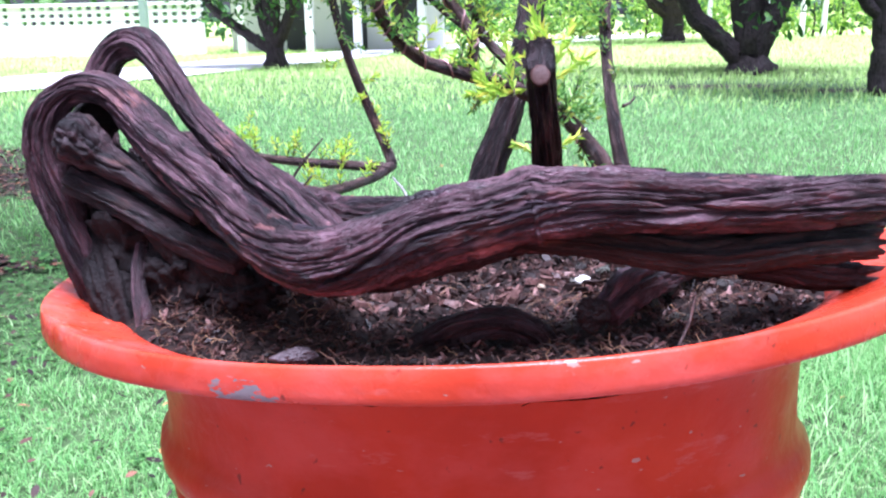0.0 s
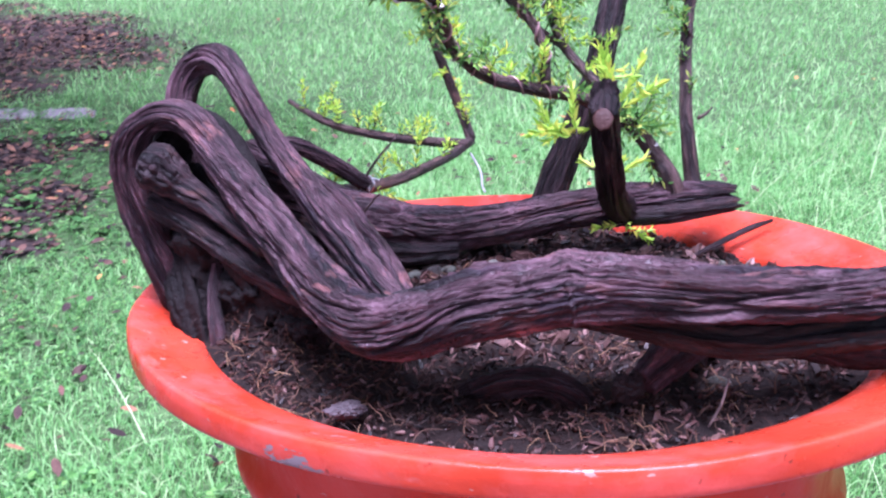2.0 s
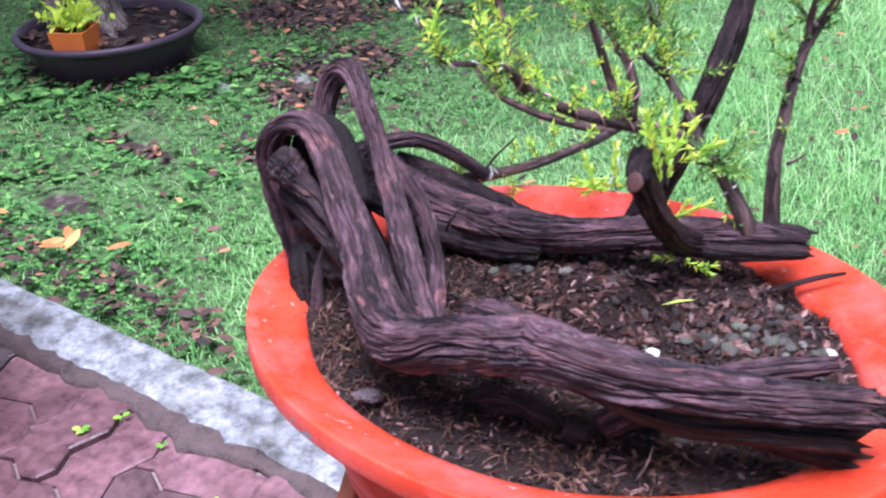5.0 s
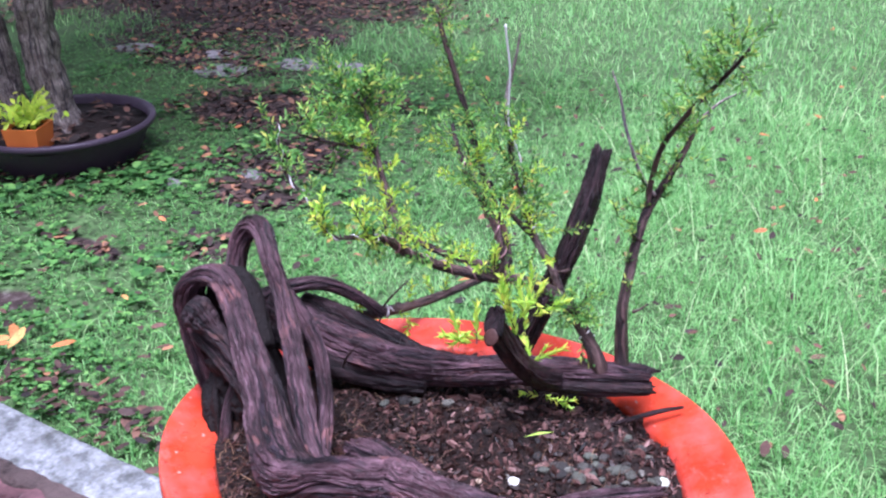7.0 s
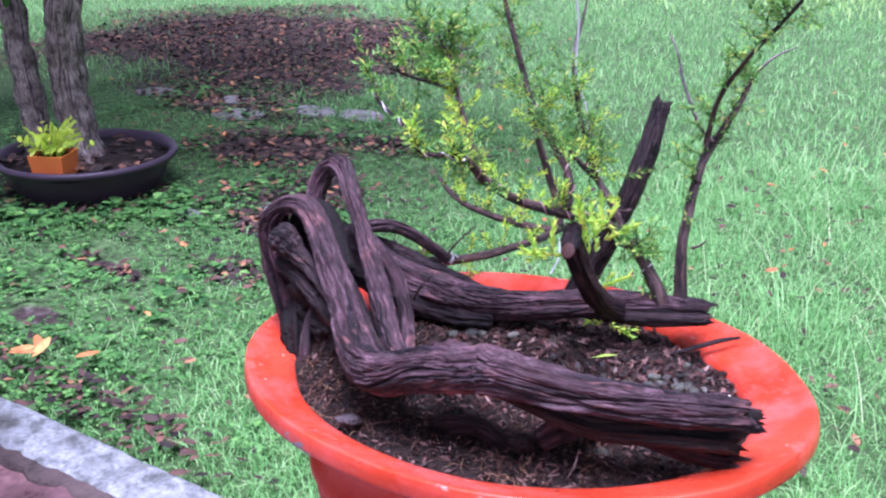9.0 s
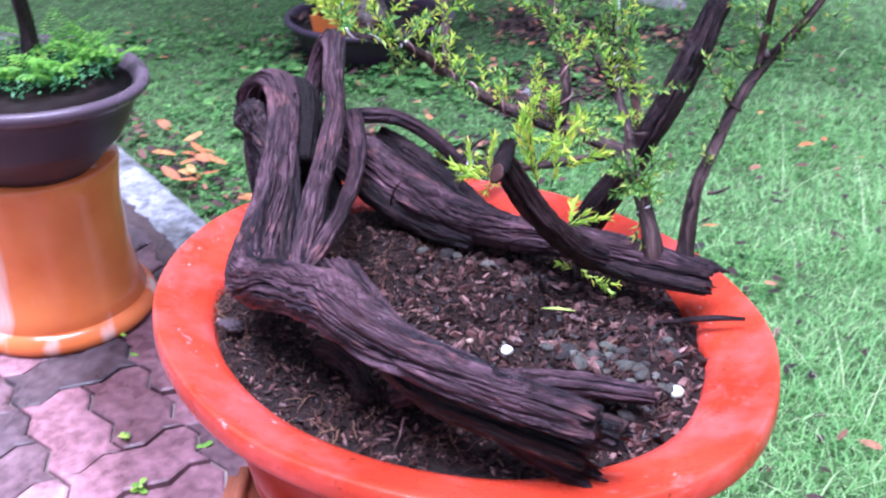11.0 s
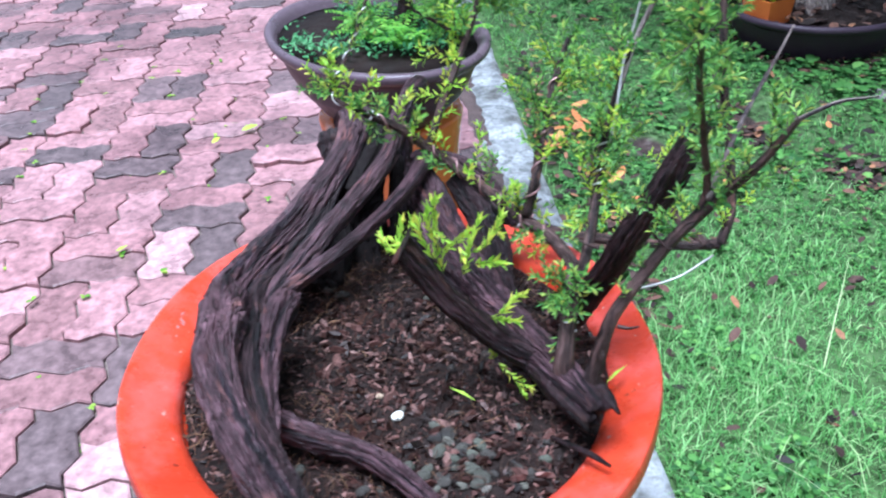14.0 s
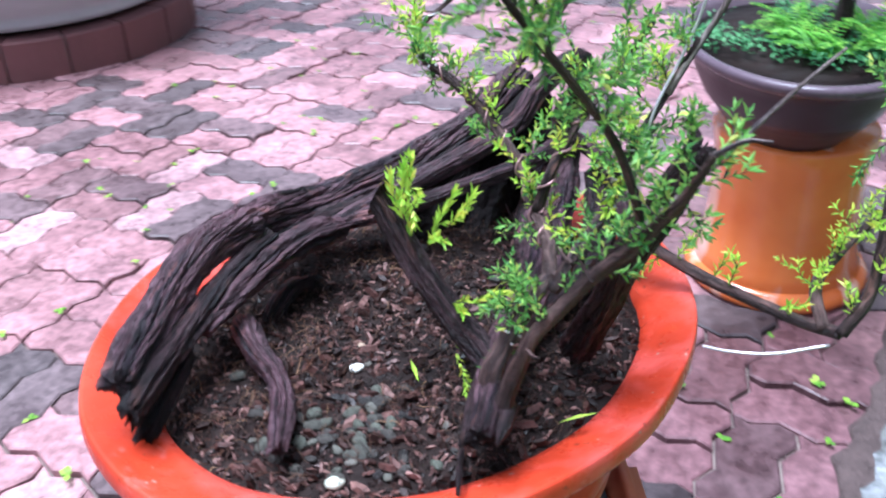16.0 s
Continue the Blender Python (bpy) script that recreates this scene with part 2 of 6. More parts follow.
def ground_material():
    """Lawn earth: green thatch, bare brown earth under the old trees, dry straw paled by sunlight far off."""
    mat, n, l, bs = material("lawn_earth")
    v = coords(n, l)
    a = tex_noise(n, l, v, 2.2, 6, 0.6)
    b = tex_noise(n, l, v, 28, 5, 0.65)
    c = tex_noise(n, l, v, 0.35, 3, 0.5)
    green = ramp(n, l, b, [(0.3, (0.024, 0.038, 0.013)), (0.55, (0.058, 0.105, 0.034)), (0.75, (0.12, 0.20, 0.070))])
    earth = ramp(n, l, b, [(0.3, (0.016, 0.010, 0.009)), (0.55, (0.042, 0.027, 0.024)), (0.75, (0.14, 0.115, 0.11))])
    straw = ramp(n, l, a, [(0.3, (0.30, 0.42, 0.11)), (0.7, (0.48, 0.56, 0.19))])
    sep = n.new("ShaderNodeSeparateXYZ")
    l.new(v, sep.inputs[0])

    def blob(cx, cy, rx, ry):
        dx = math_node(n, l, "DIVIDE", math_node(n, l, "SUBTRACT", sep.outputs[0], cx), rx)
        dy = math_node(n, l, "DIVIDE", math_node(n, l, "SUBTRACT", sep.outputs[1], cy), ry)
        r2 = math_node(n, l, "ADD", math_node(n, l, "MULTIPLY", dx, dx), math_node(n, l, "MULTIPLY", dy, dy))
        return math_node(n, l, "SUBTRACT", 1.25, r2)

    m = math_node(n, l, "MAXIMUM", blob(*BARE[0]), blob(*BARE[1]))
    for more in BARE[2:]:
        m = math_node(n, l, "MAXIMUM", m, blob(*more))
    m = math_node(n, l, "ADD", m, math_node(n, l, "MULTIPLY", math_node(n, l, "SUBTRACT", a, 0.5), 2.4))
    fac = ramp(n, l, m, [(0.35, (0, 0, 0)), (0.75, (1, 1, 1))])
    col = mixed(n, l, fac, green, earth)
    # far field: its bright sunlight is put into the pale straw colour
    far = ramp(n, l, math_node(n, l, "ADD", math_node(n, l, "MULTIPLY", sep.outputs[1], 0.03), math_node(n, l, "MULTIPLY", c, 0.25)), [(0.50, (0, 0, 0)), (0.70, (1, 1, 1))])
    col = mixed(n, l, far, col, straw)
    l.new(col, bs.inputs["Base Color"])
    bs.inputs["Roughness"].default_value = 0.9
    l.new(bump(n, l, b, 0.8, 0.02), bs.inputs["Normal"])
    return mat


# bare earth under the trees: centre x, y and half sizes
BARE = [(-4.4, 4.5, 1.75, 1.5), (-2.70, 1.55, 0.40, 0.35), (-3.55, 3.35, 0.90, 0.62), (1.9, 11.2, 1.5, 0.35), (3.1, 10.4, 0.8, 0.3), (-1.60, 1.25, 0.12, 0.08), (-1.85, 0.76, 0.12, 0.07), (-2.10, 1.80, 0.12, 0.10), (-2.40, 2.36, 0.38, 0.26), (-1.86, 1.96, 0.26, 0.24), (-1.75, 1.62, 0.20, 0.10), (-3.15, 2.85, 0.62, 0.25), (-2.05, 2.66, 0.30, 0.14), (-1.95, 1.08, 0.20, 0.05)]

M_WOOD = wood_material("weathered_trunk_wood", (0.0045, 0.002, 0.0024), (0.066, 0.032, 0.039), (0.215, 0.120, 0.146), (0.40, 0.165, 0.150), 0.42)
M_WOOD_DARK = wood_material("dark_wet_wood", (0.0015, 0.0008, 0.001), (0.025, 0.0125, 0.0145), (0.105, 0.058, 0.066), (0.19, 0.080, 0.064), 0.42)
M_TWIG = wood_material("live_branch_bark", (0.016, 0.009, 0.008), (0.070, 0.039, 0.035), (0.20, 0.125, 0.115), (0.34, 0.16, 0.12), 0.5)
M_DEAD = wood_material("bleached_dead_twig", (0.16, 0.12, 0.11), (0.34, 0.27, 0.25), (0.52, 0.45, 0.43), (0.42, 0.26, 0.22), 0.7)
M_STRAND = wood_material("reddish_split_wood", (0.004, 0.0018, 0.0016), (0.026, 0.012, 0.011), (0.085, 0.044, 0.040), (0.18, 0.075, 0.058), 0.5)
M_MORTAR = plain_material("dark_mossy_mortar", (0.095, 0.066, 0.062), 0.85, 60, 0.95, 0.03, 0.0, 30)
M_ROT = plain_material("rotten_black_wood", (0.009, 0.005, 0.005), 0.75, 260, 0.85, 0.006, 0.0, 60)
M_FLAKE = plain_material("grey_bark_flakes", (0.070, 0.052, 0.056), 0.55, 160, 0.6, 0.003, 0.0, 45)
M_CUT = plain_material("cut_wood_face", (0.050, 0.019, 0.015), 0.6, 300, 0.4, 0.001, 0.0, 90)
M_WIRE = plain_material("aluminium_wire", (0.62, 0.58, 0.60), 0.4, 200, 0.15, 0.0, 0.7, 30)
M_WIRE_PINK = plain_material("copper_tinted_wire", (0.36, 0.21, 0.21), 0.4, 200, 0.2, 0.0, 0.5, 30)
M_LEAF = leaf_material("needle_leaves", [(0.0, (0.07, 0.19, 0.050)), (0.45, (0.16, 0.35, 0.075)), (0.8, (0.27, 0.48, 0.095)), (1.0, (0.52, 0.52, 0.11))])
M_LEAF_NEW = leaf_material("young_needle_leaves", [(0.0, (0.30, 0.54, 0.05)), (0.6, (0.48, 0.68, 0.08)), (1.0, (0.70, 0.66, 0.10))], 0.4, 0.4)
M_POT = pot_material()
# deeper copy of the rim paint: the body's shade is in its tones
M_POT_SHADED = pot_material("red_painted_cement_shaded", 0.30, ((0.33, 0.018, 0.002), (0.43, 0.027, 0.0035), (0.50, 0.040, 0.008)), 0.20, 0.08)
M_GLAZE = glazed_material()
M_BOWL = plain_material("brown_glazed_stoneware", (0.042, 0.023, 0.032), 0.40, 40, 0.3, 0.001, 0.0, 8)
# paler than the bowl: sky reflection on the rim put into the colour
M_BOWL_RIM = plain_material("sky_paled_glazed_rim", (0.105, 0.074, 0.092), 0.30, 60, 0.4, 0.0006, 0.0, 12)
M_BASIN = plain_material("black_plastic_basin", (0.046, 0.030, 0.046), 0.45, 60, 0.4, 0.001, 0.0, 9)
M_SOIL = plain_material("dark_moist_soil", (0.013, 0.006, 0.0045), 0.8, 220, 0.7, 0.004, 0.0, 35)
M_MULCH = varied_material("bark_mulch", [(0.0, (0.004, 0.0018, 0.0015)), (0.40, (0.030, 0.013, 0.010)), (0.78, (0.105, 0.047, 0.040)), (1.0, (0.26, 0.145, 0.125))], 0.45, "island", 250, 0.001)
M_ROOTLET = varied_material("dark_rootlets", [(0.0, (0.007, 0.003, 0.0025)), (0.7, (0.032, 0.014, 0.010)), (1.0, (0.13, 0.068, 0.042))], 0.7, "island", 200, 0.0005)
M_FIBRE = varied_material("dry_root_fibres", [(0.0, (0.025, 0.009, 0.006)), (0.6, (0.085, 0.032, 0.018)), (1.0, (0.24, 0.14, 0.075))], 0.8, "island", 200, 0.0005)
M_PEBBLE = varied_material("wet_grey_pebbles", [(0.0, (0.024, 0.021, 0.021)), (0.5, (0.074, 0.066, 0.058)), (0.8, (0.115, 0.122, 0.095)), (1.0, (0.20, 0.180, 0.155))], 0.35, "object", 120, 0.0008)
M_WHITE = plain_material("pale_chip", (0.82, 0.78, 0.70), 0.5, 150, 0.12, 0.0005, 0.0, 40)
M_EGG = plain_material("pale_green_pebble", (0.50, 0.52, 0.42), 0.4, 120, 0.2, 0.0004, 0.0, 30)
M_CHIP = plain_material("tan_chip", (0.55, 0.42, 0.30), 0.6, 150, 0.2, 0.0005, 0.0, 40)
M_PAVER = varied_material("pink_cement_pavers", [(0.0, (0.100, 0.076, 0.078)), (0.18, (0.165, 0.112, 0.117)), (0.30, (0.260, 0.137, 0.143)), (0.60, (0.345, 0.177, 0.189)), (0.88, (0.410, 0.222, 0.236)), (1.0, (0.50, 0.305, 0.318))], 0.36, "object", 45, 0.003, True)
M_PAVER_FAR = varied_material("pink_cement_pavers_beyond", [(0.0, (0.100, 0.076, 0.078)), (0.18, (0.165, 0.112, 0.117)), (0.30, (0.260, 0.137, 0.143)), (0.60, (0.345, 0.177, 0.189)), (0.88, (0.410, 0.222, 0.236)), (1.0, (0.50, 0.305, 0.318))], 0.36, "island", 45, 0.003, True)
M_BED = plain_material("mossy_joint_sand", (0.185, 0.145, 0.130), 0.9, 60, 0.5, 0.004, 0.0, 5)
M_KERB = concrete_material()
M_GROUND = ground_material()
M_GRASS = leaf_material("lawn_grass", [(0.0, (0.10, 0.27, 0.070)), (0.5, (0.21, 0.44, 0.132)), (0.85, (0.30, 0.53, 0.20)), (1.0, (0.46, 0.60, 0.28))], 0.55, 0.4)
# dry tone, lightened to carry the sunlight on the far field
M_GRASS_FAR = leaf_material("sunlit_dry_field_grass", [(0.0, (0.24, 0.42, 0.11)), (0.5, (0.38, 0.58, 0.17)), (1.0, (0.50, 0.65, 0.24))], 0.6, 0.35)
M_WEED = leaf_material("broad_weed_leaves", [(0.0, (0.030, 0.095, 0.026)), (0.5, (0.075, 0.195, 0.044)), (0.85, (0.125, 0.29, 0.068)), (1.0, (0.21, 0.40, 0.10))], 0.5, 0.35)
M_STALK = leaf_material("pale_grass_stalks", [(0.0, (0.30, 0.46, 0.18)), (1.0, (0.58, 0.64, 0.36))], 0.6, 0.3)
M_LITTER = varied_material("fallen_leaves", [(0.0, (0.013, 0.008, 0.008)), (0.5, (0.062, 0.034, 0.028)), (0.85, (0.145, 0.070, 0.050)), (1.0, (0.34, 0.16, 0.080))], 0.7, "island", 120, 0.001)
M_ORANGE_LEAF = varied_material("orange_fallen_leaves", [(0.0, (0.36, 0.12, 0.04)), (0.6, (0.52, 0.20, 0.07)), (1.0, (0.55, 0.32, 0.10))], 0.6, "island", 150, 0.0005)
M_BARK = wood_material("garden_tree_bark", (0.060, 0.046, 0.040), (0.23, 0.185, 0.165), (0.50, 0.44, 0.40), (0.32, 0.22, 0.17), 0.8)
M_TERRACOTTA = plain_material("orange_terracotta", (0.46, 0.15, 0.075), 0.55, 45, 0.35, 0.002, 0.0, 9)
M_BARK_FAR = wood_material("dark_tree_bark", (0.012, 0.009, 0.010), (0.045, 0.034, 0.036), (0.11, 0.085, 0.085), (0.12, 0.07, 0.05), 0.8)
M_CROWN = leaf_material("tree_leaves", [(0.0, (0.020, 0.060, 0.014)), (0.6, (0.05, 0.14, 0.026)), (1.0, (0.11, 0.25, 0.04))], 0.45, 0.35)
M_SHRUB = leaf_material("sunlit_shrub_leaves", [(0.0, (0.10, 0.25, 0.03)), (0.6, (0.24, 0.42, 0.05)), (1.0, (0.42, 0.55, 0.09))], 0.5, 0.4)
M_FERN = leaf_material("fern_leaves", [(0.0, (0.09, 0.28, 0.03)), (0.6, (0.18, 0.45, 0.05)), (1.0, (0.34, 0.58, 0.09))], 0.45, 0.4)
M_LIME = leaf_material("lime_fern_leaves", [(0.0, (0.30, 0.48, 0.03)), (0.6, (0.48, 0.62, 0.05)), (1.0, (0.62, 0.66, 0.08))], 0.45, 0.4)
M_GROUNDCOVER = leaf_material("fine_groundcover", [(0.0, (0.05, 0.18, 0.07)), (0.6, (0.11, 0.31, 0.12)), (1.0, (0.20, 0.42, 0.19))], 0.5, 0.35)
M_WHITEWALL = plain_material("whitewashed_masonry", (0.80, 0.80, 0.80), 0.7, 20, 0.08, 0.002, 0.0, 1.2)
M_DARKROOM = plain_material("dark_doorway", (0.05, 0.05, 0.055), 0.6, 8, 0.3, 0.0, 0.0, 1.0)
M_ROAD = plain_material("pale_concrete_road", (0.55, 0.54, 0.52), 0.8, 18, 0.1, 0.003, 0.0, 0.8)
M_GREYPOT = plain_material("grey_cement_planter", (0.42, 0.42, 0.43), 0.55, 30, 0.15, 0.002, 0.0, 3)
M_BRICK = plain_material("dark_red_brick", (0.17, 0.075, 0.075), 0.7, 50, 0.3, 0.003, 0.0, 6)
M_CLAYPOT = plain_material("orange_plastic_planter", (0.62, 0.16, 0.035), 0.4, 30, 0.15, 0.001, 0.0, 7)
M_STONE = plain_material("sunken_grey_stone", (0.22, 0.195, 0.20), 0.85, 22, 0.8, 0.004, 0.0, 6)
M_ROOF = plain_material("grey_sheet_roof", (0.25, 0.25, 0.26), 0.6, 10, 0.2, 0.002, 0.0, 1.0)
M_POST = plain_material("grey_green_post", (0.28, 0.36, 0.32), 0.6, 15, 0.2, 0.001, 0.0, 2)


# ---- shape helpers ----
def mesh_object(name, verts, faces, mat, parent=None, uvs=None, smooth=True, label=""):
    me = bpy.data.meshes.new(name)
    me.from_pydata([tuple(v) for v in verts], [], faces)
    if uvs is not None:
        layer = me.uv_layers.new(name="UVMap")
        loop_v = np.empty(len(me.loops), dtype=np.int32)
        me.loops.foreach_get("vertex_index", loop_v)
        layer.data.foreach_set("uv", np.asarray(uvs, dtype=np.float32)[loop_v].ravel())
    if smooth:
        me.polygons.foreach_set("use_smooth", [True] * len(me.polygons))
    me.materials.append(mat)
    me.update()
    ob = new(name, me)
    if parent is not None:
        ob.parent = parent
        if parent.parent is None:
            ob.matrix_parent_inverse = Matrix.Translation(-parent.location)
    if label:
        tagged(ob, label)
    return ob


def placed(since, m):
    """Brings all things made after the names in since to their place in the garden."""
    for ob in list(scene.objects):
        if ob.name not in since and ob.parent is None:
            ob.matrix_basis = m @ ob.matrix_basis


def names_now():
    return {ob.name for ob in scene.objects}


def thing(name, at, label, category, group=""):
    ob = new(name)
    ob.empty_display_size = 0.05
    ob.location = at
    return tagged(ob, label, category, group)


def sampled(points, radii, step):
    """A smooth curve through points with radii, every step metres: places, radii, lengths."""
    pts = [Vector(p) for p in points]
    q = [2 * pts[0] - pts[1]] + pts + [2 * pts[-1] - pts[-2]]
    if isinstance(radii, (int, float)):
        radii = [radii] * len(pts)
    rr = list(radii)
    out, rad = [], []
    for i in range(1, len(q) - 2):
        a, b, c, d = q[i - 1:i + 3]
        m = max(1, int((c - b).length / step))
        for k in range(m):
            u = k / m
            out.append(0.5 * (2 * b + (c - a) * u + (2 * a - 5 * b + 4 * c - d) * u * u + (3 * b - a - 3 * c + d) * u ** 3))
            w = u * u * (3 - 2 * u)
            rad.append(rr[i - 1] * (1 - w) + rr[i] * w)
    out.append(pts[-1])
    rad.append(rr[-1])
    length = [0.0]
    for a, b in zip(out, out[1:]):
        length.append(length[-1] + (b - a).length)
    return out, rad, length


def frames_along(pts):
    """Tangent and two side directions at each place, turning as little as possible."""
    tan = []
    for i in range(len(pts)):
        d = pts[min(i + 1, len(pts) - 1)] - pts[max(i - 1, 0)]
        tan.append(d.normalized() if d.length > 1e-9 else Vector((0, 0, 1)))
    side = tan[0].orthogonal().normalized()
    sides = []
    for t in tan:
        side = (side - t * side.dot(t))
        side = side.normalized() if side.length > 1e-6 else t.orthogonal().normalized()
        sides.append((side, t.cross(side)))
    return tan, sides


def limb(name, points, radii, mat, parent, n=20, step=0.004, ridge=0.18, lobes=3.0, twist=0.0, seed=0, jag=0.0, wobble=0.0, label="", fine=6.0, broad=None, along=(0.2, 1.0, 0.0)):
    """A woody limb: swept rings with furrows that follow its length."""
    pts, rad, length = sampled(points, radii, step)
    if wobble:
        pts = [p + noise.noise_vector(Vector((s * 22 + seed * 7.3, seed * 3.1, 0.5))) * wobble for p, s in zip(pts, length)]
    stretch = sampled(points, broad, step)[1] if broad else None
    tan, sides = frames_along(pts)
    verts, faces, uvs = [], [], []
    mean = sum(rad) / len(rad)
    total = length[-1]
    for i, (p, r, s) in enumerate(zip(pts, rad, length)):
        a, b = sides[i]
        for j in range(n + 1):
            ang = 2 * math.pi * (j % n) / n
            ca, sa = math.cos(ang), math.sin(ang)
            c2, s2 = math.cos(ang + twist * s), math.sin(ang + twist * s)
            k = noise.noise(Vector((c2 * lobes + seed * 5.7, s2 * lobes, s * 9.0 + seed)))
            f = noise.noise(Vector((c2 * fine * 0.5 + seed * 2.3, s2 * fine * 0.5, s * 10.0)))
            g = noise.noise(Vector((ca * 1.3 + seed, sa * 1.3, s * 30.0)))
            q = noise.noise(Vector((c2 * 3.1 + seed, s2 * 3.1 + 9.0, s * 75.0)))
            rr = r * (1 + ridge * (1.2 * k + 1.5 * (min(abs(f), 0.24) - 0.15) + 0.5 * g + 0.25 * q))
            if n >= 50:
                # cracked bark: wandering furrows, short cracks between them, flakes
                a3 = ang + twist * s + 0.4 * noise.noise(Vector((s * 15.0, seed * 1.7, 2.0))) + 0.06 * noise.noise(Vector((s * 60.0, ca, sa + seed)))
                x3, y3, deep = math.cos(a3) * r, math.sin(a3) * r, min(r, 0.02)
                c = noise.noise(Vector((x3 * 150 + seed * 3.9, y3 * 150, s * 7.0 + seed)))
                rr -= deep * 0.20 * max(0.0, 1 - abs(c) / 0.11) ** 0.7
                c = noise.noise(Vector((x3 * 330 + seed, y3 * 330, s * 17.0 + seed)))
                rr -= deep * 0.11 * max(0.0, 1 - abs(c) / 0.16) ** 0.8
                c = noise.noise(Vector((x3 * 620 + seed, y3 * 620, s * 42.0 + seed)))
                rr -= deep * 0.045 * max(0.0, 1 - abs(c) / 0.25)
                c = noise.noise(Vector((x3 * 120 + seed, y3 * 120 + 5.0, s * 110.0)))
                rr -= deep * 0.035 * max(0.0, 1 - abs(c) / 0.08)
            off = 0.0
            if jag and s > total - jag * 3:
                off = jag * noise.noise(Vector((c2 * 4 + seed, s2 * 4, 3.3))) * 2.0 * (s - total + jag * 3) / (jag * 3)
            out = (a * ca + b * sa) * rr
            if stretch:
                w = Vector(along) - tan[i] * tan[i].dot(Vector(along))
                w.normalize()
                out += w * out.dot(w) * (stretch[i] - 1)
            verts.append(p + out + tan[i] * off)
            uvs.append((j / n * 2 * math.pi * mean, s))
    m = n + 1
    for i in range(len(pts) - 1):
        for j in range(n):
            faces.append((i * m + j, i * m + j + 1, (i + 1) * m + j + 1, (i + 1) * m + j))
    for i, flip in ((0, True), (len(pts) - 1, False)):
        c = len(verts)
        off = tan[i] * (rad[i] * (-0.25 if flip else (0.25 if not jag else -jag * 0.6)))
        verts.append(pts[i] + off)
        uvs.append((0, length[i]))
        for j in range(n):
            f = (i * m + j, i * m + j + 1, c)
            faces.append(f[::-1] if flip else f)
    return mesh_object(name, verts, faces, mat, parent, uvs, True, label)


def lathe(name, profile, mat, parent, n=64, ax=1.0, ay=1.0, turn=0.0, centre=(0, 0, 0), label="", wave=0.0, lean=(0, 0), caps=True):
    """Rings (radius, height) about an upright axis; ax, ay stretch it to an oval; lean tilts it slightly."""
    verts, faces = [], []
    c, s = math.cos(turn), math.sin(turn)
    for i, (r, z) in enumerate(profile):
        for j in range(n):
            a = 2 * math.pi * j / n
            w = 1 + wave * noise.noise(Vector((math.cos(a) * 2.2, math.sin(a) * 2.2, z * 9)))
            u, v = r * ax * math.cos(a) * w, r * ay * math.sin(a) * w
            x, y = c * u - s * v, s * u + c * v
            verts.append((centre[0] + x, centre[1] + y, centre[2] + z + lean[0] * x + lean[1] * y + wave * 0.03 * noise.noise(Vector((x * 14, y * 14, 2.0)))))
    for i in range(len(profile) - 1):
        for j in range(n):
            k = (j + 1) % n
            faces.append((i * n + j, i * n + k, (i + 1) * n + k, (i + 1) * n + j))
    if caps and profile[0][0] > 1e-4:
        faces.append(tuple(reversed(range(n))))
    if caps and profile[-1][0] > 1e-4:
        faces.append(tuple(range((len(profile) - 1) * n, len(profile) * n)))
    return mesh_object(name, verts, faces, mat, parent, None, True, label)


def box_mesh(name, lo, hi, mat, parent=None, label="", bevel=0.0):
    bm = bmesh.new()
    bmesh.ops.create_cube(bm, size=1)
    for v in bm.verts:
        v.co = Vector([(l + h) / 2 + c * (h - l) for c, l, h in zip(v.co, lo, hi)])
    if bevel:
        bmesh.ops.bevel(bm, geom=bm.edges[:], offset=bevel, segments=2, affect="EDGES")
    me = bpy.data.meshes.new(name)
    bm.to_mesh(me)
    bm.free()
    me.materials.append(mat)
    ob = new(name, me)
    if parent is not None:
        ob.parent = parent
        if parent.parent is None:
            ob.matrix_parent_inverse = Matrix.Translation(-parent.location)
    if label:
        tagged(ob, label)
    return ob


class Leaves:
    """Gathers many small leaves into one mesh."""

    def __init__(self):
        self.v, self.f = [], []

    def blade(self, base, way, length, width, up, curl=0.15):
        """A folded pointed leaf from base along way."""
        way = way.normalized()
        side = way.cross(up)
        if side.length < 1e-5:
            side = way.orthogonal()
        side.normalize()
        nrm = side.cross(way)
        k = len(self.v)
        mid = base + way * length * 0.5
        tip = base + way * length - nrm * length * curl
        self.v += [base, mid + side * width * 0.5 + nrm * width * 0.2, tip, mid - side * width * 0.5 + nrm * width * 0.2]
        self.f += [(k, k + 1, k + 2), (k, k + 2, k + 3)]

    def oval(self, base, way, length, width, up, curl=0.2):
        """A broad leaf with a fold along its middle."""
        way = way.normalized()
        side = way.cross(up)
        if side.length < 1e-5:
            side = way.orthogonal()
        side.normalize()
        nrm = side.cross(way)
        k = len(self.v)
        for t, w in ((0.0, 0.05), (0.3, 0.42), (0.65, 0.5), (0.9, 0.28)):
            c = base + way * length * t - nrm * length * curl * t * t
            self.v += [c + side * width * w + nrm * width * 0.12 * w, c - side * width * w + nrm * width * 0.12 * w]
        self.v.append(base + way * length - nrm * length * curl)
        for i in range(3):
            a = k + 2 * i
            self.f.append((a, a + 1, a + 3, a + 2))
        self.f.append((k + 6, k + 7, k + 8))

    def made(self, name, mat, parent=None, label=""):
        return mesh_object(name, self.v, self.f, mat, parent, None, False, label)


